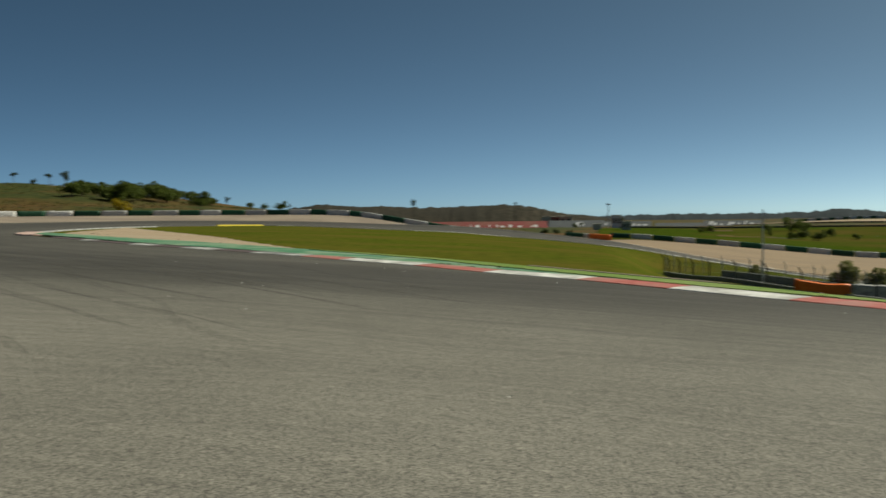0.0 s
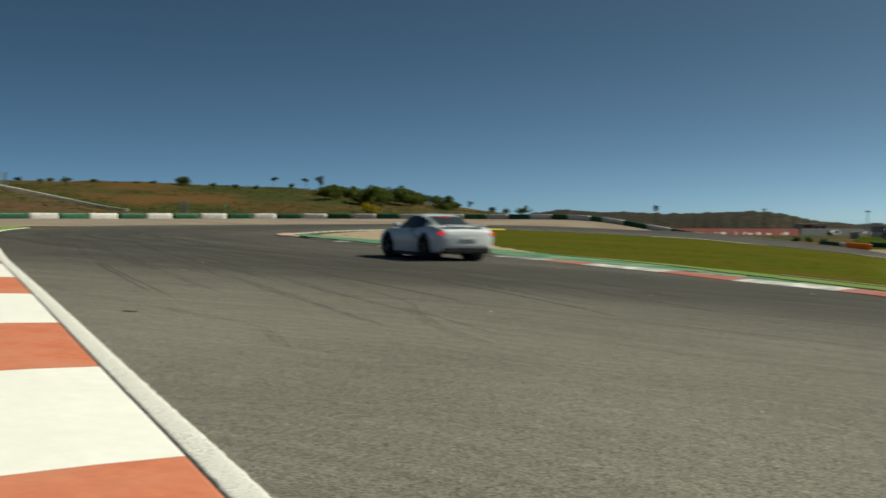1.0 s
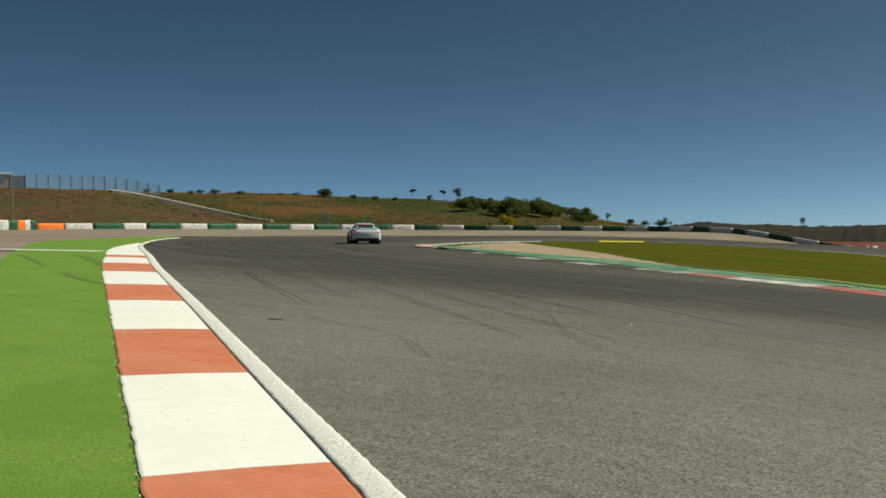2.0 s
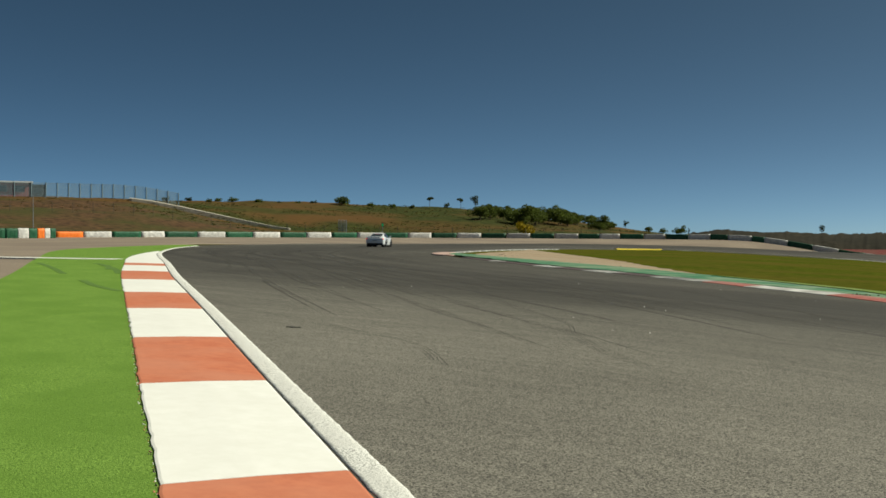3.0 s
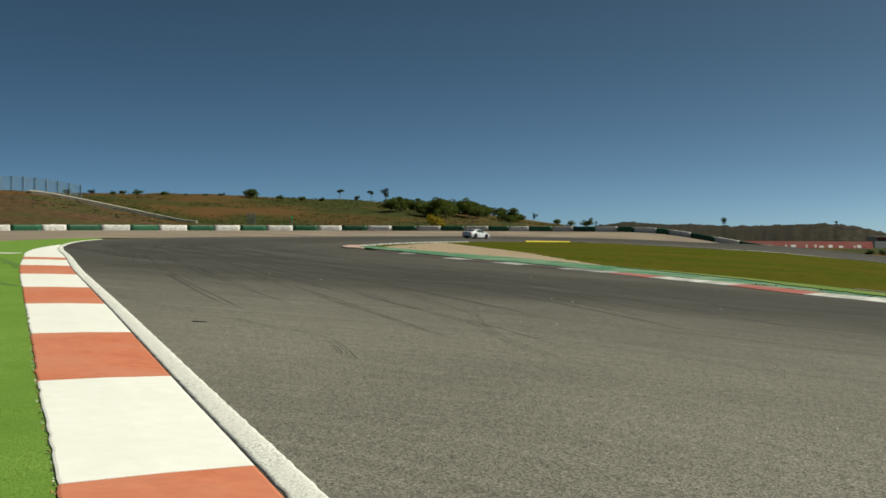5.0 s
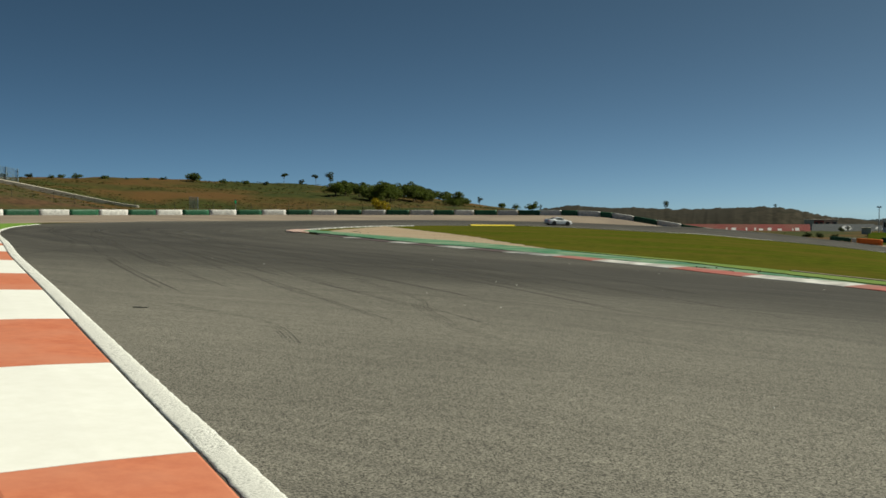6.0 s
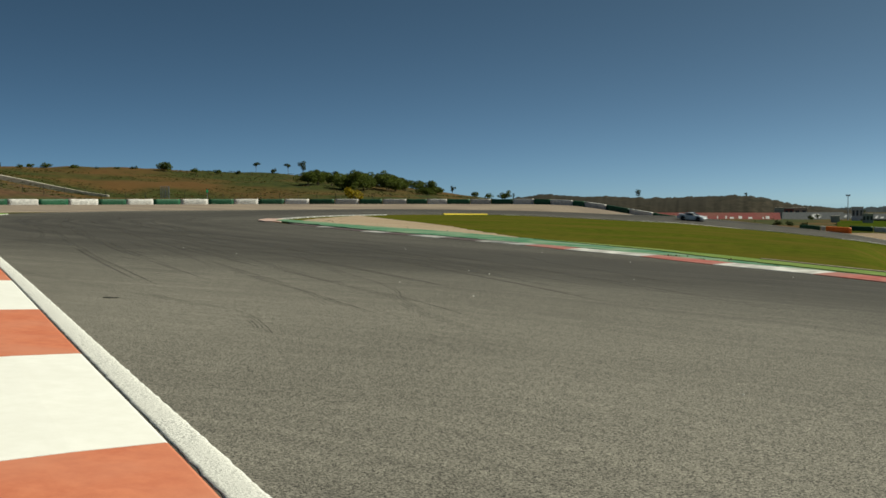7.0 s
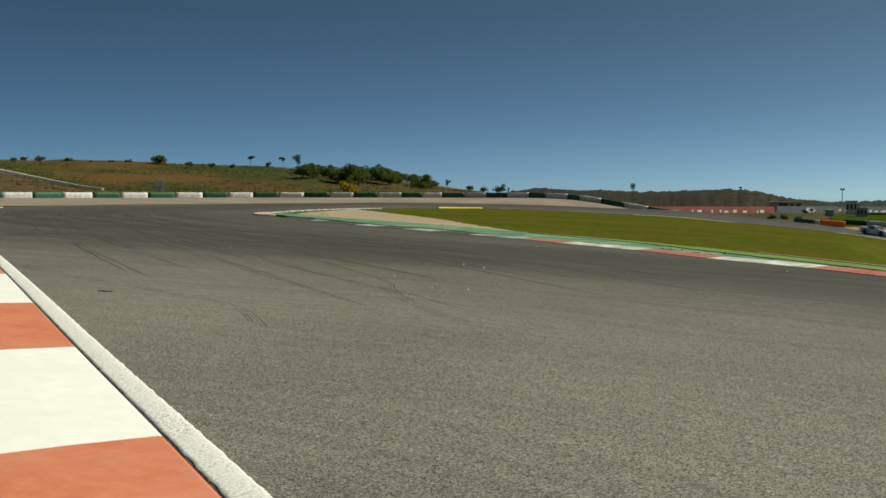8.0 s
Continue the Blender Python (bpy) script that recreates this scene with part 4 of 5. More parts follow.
low_wall("dark low guard wall at the foot of the fence", [at(b, float(np.interp(b, [-26, -20, -15.5, -12], [73, 85, 98, 108])) - 0.6) for b in np.linspace(-12.0, -25, 10)], 0.42, GUARD)
low_wall("dark grey wall behind the debris fence", [at(b, float(np.interp(b, [-26, -20, -15], [86, 93, 106]))) for b in np.linspace(-15.0, -25, 8)], 0.6, GUARD)
low_wall("yellow raised kerb strip at the grass edge", [at(b, d) for b, d in ((12.15, 146), (11.4, 149), (10.6, 152), (9.75, 155))], 0.14, YELLOW, 0.4)
low_wall("worn white kerb on the back of the apex", [tuple(p) for p in back_line[::9]], 0.045, KERB_SCUFF, 0.5)
low_wall("long black wall across the far field", [at(b, 425) for b in np.linspace(-9.6, -28, 30)], 0.75, DARK_STEEL, 0.4)


def pole(name, label, bearing, d, height, r, heads=0, lamp=None):
    x, y = at(bearing, d)
    z = ground(x, y)
    owner = tagged(new(name), label, "pole")
    owner.matrix_basis = pose(x, y, z, 0, 0, bearing)
    part("shaft", rod(bmesh.new(), (0, 0, -0.3), (0, 0, height), r, r * 0.6, 8), GALV, owner)
    for k in range(heads):
        u = (k - (heads - 1) / 2) * 0.9
        bm = box(bmesh.new(), (u - 0.35, -0.2, height - 0.3), (u + 0.35, 0.2, height + 0.35), 0.05)
        part("floodlight", bm, GALV, owner)
    if lamp:
        bm = box(bmesh.new(), (-0.2, -0.15, height - 0.75), (0.2, 0.15, height - 0.1), 0.04)
        part("signal_head", bm, DARK_STEEL, owner)
        bm = box(bmesh.new(), (-0.15, -0.18, height - 0.7), (0.15, -0.14, height - 0.2), 0.02)
        part("signal_lamp", bm, lamp, owner)
    return owner


SIGNAL_GREEN = glowing("signal_green", (0.02, 0.4, 0.15), 0.3)
pole("light_signal", "trackside signal post with green lamp", 24.82, 199, 2.6, 0.06, 0, SIGNAL_GREEN)
pole("lamp_mast", "tall grey mast with floodlights", -9.0, 430, 9.6, 0.2, 2)
pole("field_pole", "thin grey pole beside the fence", -17.06, 97, 6.6, 0.09)
pole("bank_pole", "thin grey pole in front of the bank", 42.9, 170, 5.0, 0.06)


PANEL = mixed("pale_panel", (0.42, 0.48, 0.52), (0.55, 0.61, 0.65), 3, rough=0.6)


def panel_sign():
    x, y = at(27.0, 203)
    owner = tagged(new("panel_sign"), "grey-blue slatted panel on posts behind the barrier", "sign")
    owner.matrix_basis = pose(x, y, ground(x, y), 0, 0, 27)
    for s in (-0.75, 0.75):
        part("post", rod(bmesh.new(), (s, 0, -0.2), (s, 0, 2.9), 0.06, 0.06, 6), GALV, owner)
    for k in range(6):
        part("slat", box(bmesh.new(), (-0.80 + k * 0.28, -0.06, 0.7), (-0.69 + k * 0.28, 0.02, 2.95), 0.02), PANEL, owner)


panel_sign()

# ---- buildings and stands far off ----
WALL_RED = mixed("red_wall", (0.28, 0.07, 0.06), (0.36, 0.11, 0.09), 1.5, rough=0.8)
WALL_PALE = mixed("pale_wall", (0.42, 0.38, 0.32), (0.52, 0.48, 0.41), 0.8, rough=0.9)
ROOF_WHITE = mixed("white_roof", (0.66, 0.65, 0.62), (0.76, 0.75, 0.72), 1, rough=0.7)
SEAT_RED = mixed("red_seats", (0.19, 0.034, 0.034), (0.27, 0.065, 0.06), 3, rough=0.7, big=(0.20, 0.10, 0.07), big_scale=0.15)
SEAT_DARK = mixed("dark_seats", (0.07, 0.078, 0.085), (0.14, 0.15, 0.155), 3, rough=0.6)
SEAT_WHITE = mixed("white_seats", (0.5, 0.5, 0.5), (0.66, 0.66, 0.66), 2, rough=0.6)
GLASS_DARK = mixed("dark_glass", (0.02, 0.025, 0.03), (0.03, 0.035, 0.04), 2, rough=0.12, spec=0.6)


def house(label, bearing, d, width, depth, height, wall, roof_m, lift=0.0, windows=4, overhang=0.4):
    x, y = at(bearing, d)
    owner = tagged(new("building"), label, "building")
    owner.matrix_basis = pose(x, y, ground(x, y) + lift, 0, 0, bearing)
    part("wall", box(bmesh.new(), (-width / 2, 0, -3), (width / 2, depth, height), 0.03), wall, owner)
    part("roof", box(bmesh.new(), (-width / 2 - overhang, -overhang, height + 0.003), (width / 2 + overhang, depth + overhang, height + 0.35), 0.04), roof_m, owner)
    for k in range(windows):
        u = -width / 2 + width * (k + 0.5) / windows
        win = part("window", box(bmesh.new(), (u - width / windows * 0.3, -0.06, height * 0.35), (u + width / windows * 0.3, 0.05, height * 0.8), 0.01), DARK_STEEL, owner)
        part("pane", box(bmesh.new(), (u - width / windows * 0.25, -0.075, height * 0.4), (u + width / windows * 0.25, -0.05, height * 0.75)), GLASS_DARK, win)
    return owner


house("low red-walled hut with white flat roof on the bank", 44.4, 246, 11, 7, 3.0, WALL_RED, ROOF_WHITE, 0.0, 3, 0.9)
house("dark flat-roofed lean-to beside the hut", 42.7, 247, 3.6, 5, 2.4, DARK_STEEL, DARK_STEEL, 0.0, 1, 0.1)
house("low pale flat-roofed annexe behind the seats", -5.66, 540, 4.4, 6, 5.0, WALL_PALE, WALL_PALE, 0.0, 0, 0.2)
house("low building with red front behind the seats", -6.14, 540, 4.4, 6, 4.9, WALL_RED, WALL_PALE, 0.0, 2, 0.1)
house("low pale flat-roofed building behind the seats", -6.72, 545, 6.2, 6, 5.1, WALL_PALE, WALL_PALE, 0.0, 2)
house("slim grey control tower", -9.45, 440, 4.2, 4, 4.9, ROOF_WHITE, CONCRETE, 0.0, 3, 0.2)
house("small grey cabin at the field's edge", -8.4, 395, 3.0, 3, 1.9, WALL_PALE, WALL_PALE, 0.0, 0, 0.1)
house("small grey technical cabin", -9.95, 385, 3.4, 3, 3.0, WALL_PALE, WALL_PALE, 0.0, 3, 0.1)

def rake(x0, x1, y0, y1, z, rise, deep):
    """A slab whose top slopes up away from the viewer."""
    bm = box(bmesh.new(), (x0, y0, z - deep), (x1, y1, z + 0.06))
    for v in bm.verts:
        if v.co.y > (y0 + y1) / 2 and v.co.z > z:
            v.co.z += rise
    return bm


def seat_bank(label, b0, b1, d, rows, rise, run, lift, material, second=None):
    """A raked bank of seats: one long step a row."""
    owner = tagged(new("seat_bank"), label, "grandstand")
    p, q = at(b0, d), at(b1, d)
    mid = (p + q) / 2
    width = math.hypot(*(q - p))
    owner.matrix_basis = pose(mid[0], mid[1], ground(*mid) + lift, 0, 0, (b0 + b1) / 2)
    for k in range(rows):
        part("seat_tier", rake(-width / 2, width / 2, k * run, (k + 1) * run - 0.03, k * rise, rise - 0.03, 2.5), material if not second or k % 2 else second, owner)
    return owner, width


red, red_w = seat_bank("faded red raked seat bank with white markings", 1.5, -5.75, 455, 9, 0.36, 0.75, -0.7, SEAT_RED)
for k, (u, w, h) in enumerate(((0.16, 1.6, 2), (0.22, 0.5, 3), (0.42, 0.5, 3), (0.47, 1.8, 3), (0.56, 0.5, 3), (0.62, 0.6, 3), (0.66, 1.6, 2), (0.72, 1.4, 3), (0.79, 1.6, 2), (0.88, 0.5, 2), (0.91, 1.5, 3))):
    x = (u - 0.5) * red_w
    for r in range(2, 2 + h):
        part("marking", rake(x - w / 2, x + w / 2, r * 0.75 - 0.03, r * 0.75 + 0.7, r * 0.36 + 0.02, 0.33, 0.1), SEAT_WHITE, red)
dark, dark_w = seat_bank("dark grey raked seat bank with a pale oval", -5.8, -8.8, 470, 9, 0.36, 0.75, -0.5, SEAT_DARK)
for r, w in ((2, 2.0), (3, 3.4), (4, 4.2), (5, 3.6), (6, 2.0)):
    for s in (-1, 1):
        part("marking", rake(1.5 + s * w * 0.35 - 0.6, 1.5 + s * w * 0.35 + 0.6, r * 0.75 - 0.03, r * 0.75 + 0.7, r * 0.36 + 0.02, 0.33, 0.1), SEAT_WHITE, dark)
for label, b0, b1 in (("grey raked seat bank with broken white markings", -7.7, -11.3), ("grey raked seat bank with white patches across the field", -14.0, -17.0)):
    bank, bank_w = seat_bank(label, b0, b1, 600, 8, 0.42, 0.8, -0.6, SEAT_DARK)
    rng = np.random.default_rng(int(-b0 * 10))
    for k in range(9):
        x, w, low = (k + 0.2 + 0.5 * rng.random() - 4.5) / 9 * bank_w * 0.92, 1.0 + 1.6 * rng.random(), int(rng.integers(1, 4))
        for r in range(low, low + int(rng.integers(2, 5))):
            part("marking", rake(x + r * 0.25 - w / 2, x + r * 0.25 + w / 2, r * 0.8 - 0.03, r * 0.8 + 0.75, r * 0.42 + 0.02, 0.39, 0.1), SEAT_WHITE, bank)
seat_bank("grey raked seat bank across the field", -11.5, -14.0, 610, 7, 0.36, 0.8, -0.8, SEAT_DARK)
far_b = np.linspace(-15.2, -28, 50)
structure(sheet("far_gravel", np.array([at(b, float(np.interp(b, [-28, -23, -18.5, -15], [575, 570, 590, 640]))) for b in far_b]), np.array([at(b, float(np.interp(b, [-28, -23, -18.5, -15], [470, 478, 530, 615]))) for b in far_b]), SAND, 0.5, across=6), "pale gravel beyond the far wall", "gravel")

# ---- far hills ----
HILL_DARK = mixed("wooded_hill", (0.018, 0.019, 0.013), (0.060, 0.049, 0.036), 0.16, rough=1.0, big=(0.034, 0.032, 0.026), big_scale=0.01, big_amount=0.7, spec=0.05, detail=10)
# the ridge's blue is aerial haze mixed into the base colour
RIDGE = mixed("haze_blue_ridge", (0.022, 0.029, 0.034), (0.040, 0.049, 0.054), 0.02, rough=1.0, spec=0.05, detail=8)


def far_hill(name, label, bearings, tops, d, depth, material, rough, seed):
    """A hill seen from afar: a grid that rises to its crest and falls away behind it."""
    bs = np.arange(bearings[0], bearings[-1], -0.1)
    crest = np.interp(-bs, [-b for b in bearings], tops)
    verts, faces, rows = [], [], 12
    for b, el in zip(bs, crest):
        for j in range(rows + 1):
            u = j / rows
            dd = d + depth * (u - 0.5)
            top = 1.6 + d * math.tan(radians(el)) + 90
            shape = math.sin(math.pi * min(1, u * 1.0)) ** 0.5
            x, y = at(b, dd)
            z = -90 + top * shape + rough * shape * (noise.noise((x * 0.02 + seed, y * 0.02, 0)) + 0.7 * noise.noise((x * 0.13 + seed, y * 0.13, 3)) + 0.55 * noise.noise((x * 0.5 + seed, y * 0.09, 6)))
            verts.append((x, y, z))
    k = rows + 1
    for i in range(len(bs) - 1):
        faces += [(i * k + j, (i + 1) * k + j, (i + 1) * k + j + 1, i * k + j + 1) for j in range(rows)]
    return structure(mesh_object(name, verts, faces, material, None, True), label, "hill")


far_hill("backdrop_hill", "dark wooded low hill beyond the seats", [11, 9, 8.0, 6.7, 3.7, 1.9, -0.5, -2.2, -4.0, -5.4, -6.8, -8.5, -10], [-0.2, 0.1, 0.28, 0.44, 0.35, 0.28, 0.26, 0.34, 0.3, 0.1, -0.18, -0.35, -0.5], 1000, 420, HILL_DARK, 2.0, 0)
far_hill("backdrop_ridge", "long low ridge on the horizon, coloured blue for distance haze", [14, 5, -5, -9.7, -12.7, -15.6, -18.4, -19.8, -21.1, -22.9, -25, -32], [-0.35, -0.4, -0.33, -0.29, -0.2, -0.27, -0.23, -0.1, 0.0, -0.2, -0.26, -0.35], 3000, 1000, RIDGE, 6.5, 9)

for pts, w in (([(-13.5, 18.2), (-10.5, 15.6), (-8.9, 14.4), (-7.5, 13.5), (-6.2, 12.6), (-4.9, 11.6), (-3.7, 9.6)], 0.150), ([(-13.5, 32.5), (-10.5, 27.3), (-6.4, 19.2), (-4.2, 15.5), (-3.6, 13.9), (-2.8, 12.3), (-1.8, 10.9)], 0.183), ([(-20.5, 28.2), (-18.2, 25.6), (-16.0, 24.2), (-13.5, 21.9), (-10.2, 19.3)], 0.165), ([(-17, 30), (-12, 23), (-8.2, 18.2)], 0.198), ([(-20, 36), (-14, 28), (-9, 21.5)], 0.198), ([(-24, 36.5), (-19.5, 30), (-17.5, 26.5), (-16.4, 22.6)], 0.132)):
    skid(pts, w)


def driven_lines():
    """Long faint marks swept along the road by many cars."""
    rng = np.random.default_rng(23)
    for k in range(34):
        i0 = int(rng.integers(44, 112))
        i1 = i0 + int(rng.integers(22, 60))
        f0 = 0.10 + 0.62 * rng.random()
        f1 = f0 + 0.16 * (rng.random() - 0.35)
        pts = []
        for u in np.linspace(0, 1, 6):
            i, f = int(i0 + (i1 - i0) * u), f0 + (f1 - f0) * u * u
            pts.append(tuple(road_out[i] * (1 - f) + road_in[i] * f))
        far = math.hypot(*pts[2])
        skid(pts, 0.16 + 0.08 * rng.random(), min(3.6, 0.8 + far / 17))


driven_lines()
bm = bmesh.new()
for k in range(5):
    x, y = -7.2 + 0.035 * k, 12.5 + 0.03 * math.sin(k * 2.1)
    box(bm, (x - 0.03, y - 0.02, ground(x, y) - 0.002), (x + 0.03, y + 0.03, ground(x, y) + 0.012), 0.008)
me = bpy.data.meshes.new("rubber_scrap")
bm.to_mesh(me)
bm.free()
me.materials.append(RUBBER_MARK)
tagged(new("rubber_scrap", me), "small dark scrap of rubber lying on the asphalt", "debris")


def grit():
    """A few pale stones lying loose on the asphalt."""
    rng = np.random.default_rng(12)
    bm = bmesh.new()
    for _ in range(26):
        u = rng.random()
        x, y = -2 + 16 * rng.random() - 14 * u, 5 + 22 * u + 3 * rng.random()
        s = 0.005 + 0.006 * rng.random()
        bmesh.ops.create_icosphere(bm, subdivisions=1, radius=s, matrix=Matrix.Translation((x, y, ground(x, y) + s * 0.6)) @ Matrix.Diagonal((1, 1.3, 0.8, 1)))
    me = bpy.data.meshes.new("grit")
    bm.to_mesh(me)
    bm.free()
    me.materials.append(KERB_WHITE)
    tagged(new("grit", me), "small pale stones scattered on the asphalt", "stones", kind="stuff")


grit()
for pts in ([(-24.3, 26.4), (-21.4, 23.7), (-18.2, 20.6)], [(-15.9, 18.6), (-14.4, 17.2), (-13.0, 16.2)], [(-21.6, 26.2), (-19.4, 24.0), (-17.4, 21.7)], [(-23.0, 27.5), (-21.2, 25.9), (-19.2, 23.5)]):
    p = resample(pts, 24)
    structure(sheet("turf_mark", side(p, 0.09), side(p, -0.09), TURF_DARK, 0.036, across=1), "dark tyre mark across the artificial grass", "tyre mark")


def loose_bits(name, label, material, count, place, size, seed):
    """Small broken pieces lying about, as one mesh."""
    rng = np.random.default_rng(seed)
    bm = bmesh.new()
    for _ in range(count):
        x, y, z = place(rng)
        s = size * (0.4 + 0.9 * rng.random())
        turn = Euler((rng.random() * 6, rng.random() * 6, rng.random() * 6)).to_matrix().to_4x4()
        bmesh.ops.create_icosphere(bm, subdivisions=1, radius=s, matrix=Matrix.Translation((x, y, z + s * 0.3)) @ turn @ Matrix.Diagonal((1, 0.7, 0.45, 1)))
    me = bpy.data.meshes.new(name)
    bm.to_mesh(me)
    bm.free()
    me.materials.append(material)
    return tagged(new(name, me), label, "fragments", kind="stuff")


def kerb_back(rng):
    k = int(rng.integers(110, 200))
    x, y = edge[k] + (edge[k + 1] - edge[k]) * rng.random()
    n = np.array((-(edge[k + 1] - edge[k])[1], (edge[k + 1] - edge[k])[0]))
    x, y = np.array((x, y)) + n / np.hypot(*n) * (0.236 + KERB_L + 0.004 + 0.010 * abs(rng.normal()))
    return x, y, ground(x, y) + 0.03


loose_bits("kerb_chips", "flaked white paint chips along the kerb's back edge", KERB_WHITE, 180, kerb_back, 0.008, 4)
loose_bits("kerb_crumbs", "flaked orange paint chips along the kerb's back edge", KERB_ORANGE, 140, kerb_back, 0.008, 5)
loose_bits("kerb_dirt", "dark crumbs of earth along the kerb's back edge", GROOVE, 160, kerb_back, 0.010, 7)


def sand_spot(rng):
    u = rng.random()
    x, y = np.array((-19.5, 59.0)) * (1 - u) + np.array((-7.5, 42.0)) * u + rng.normal(size=2) * 0.5
    return x, y, ground(x, y) + 0.02


loose_bits("sand_stones", "dark stones and clods lying on the sand", GROOVE, 5, sand_spot, 0.05, 6)



def spilt_earth(rng):
    x, y = at(-0.3 + 0.25 * rng.normal(), 27.75 + 0.08 * rng.normal())
    return x, y, ground(x, y) + 0.02


DIRT = mixed("brown_earth", (0.05, 0.028, 0.015), (0.12, 0.07, 0.04), 12, rough=1.0)
loose_bits("spilt_earth", "brown earth spilt over the inside kerb", DIRT, 30, spilt_earth, 0.03, 8)
loose_bits("turf_clods", "dark clods lying on the inside artificial grass", DIRT, 3, lambda rng: (1.55 + 0.08 * rng.normal(), 26.3 + 0.08 * rng.normal(), ground(1.55, 26.3) + 0.05), 0.03, 9)

# ---- the car ----
PAINT = mixed("white_car_paint", (0.66, 0.68, 0.71), (0.70, 0.72, 0.75), 3, rough=0.22, spec=0.5)
PAINT.node_tree.nodes["Principled BSDF"].inputs["Coat Weight"].default_value = 0.6
TINT = mixed("tinted_glass", (0.03, 0.04, 0.042), (0.04, 0.05, 0.052), 2, rough=0.06, spec=0.7)
BLACK = mixed("black_plastic", (0.012, 0.012, 0.012), (0.022, 0.022, 0.022), 6, rough=0.6)
TYRE = mixed("tyre_rubber", (0.012, 0.012, 0.012), (0.02, 0.02, 0.02), 10, rough=0.85)
RIM = mixed("grey_alloy", (0.05, 0.052, 0.055), (0.08, 0.082, 0.085), 6, rough=0.35, metal=0.9)
TAIL = glowing("red_tail_lamp", (0.6, 0.002, 0.004), 1.0)
CLEAR = mixed("headlamp_glass", (0.35, 0.36, 0.38), (0.5, 0.52, 0.54), 4, rough=0.1, spec=0.7)
PLATE = mixed("plate", (0.55, 0.55, 0.52), (0.62, 0.62, 0.6), 4, rough=0.5)
BAR = mixed("plate_bar", (0.2, 0.2, 0.21), (0.25, 0.25, 0.26), 4, rough=0.6)


def smooth_rows(rows, n):
    """n stations through rows of numbers, smoothly."""
    p = np.asarray(rows, float)
    p = np.vstack([2 * p[0] - p[1], p, 2 * p[-1] - p[-2]])
    out = []
    for g in np.linspace(0, len(rows) - 1, n):
        i = min(int(g), len(rows) - 2) + 1
        u = g - (i - 1)
        out.append(0.5 * (2 * p[i] + (p[i + 1] - p[i - 1]) * u + (2 * p[i - 1] - 5 * p[i] + 4 * p[i + 1] - p[i + 2]) * u**2 + (3 * p[i] - p[i - 1] - 3 * p[i + 1] + p[i + 2]) * u**3))
    return np.array(out)


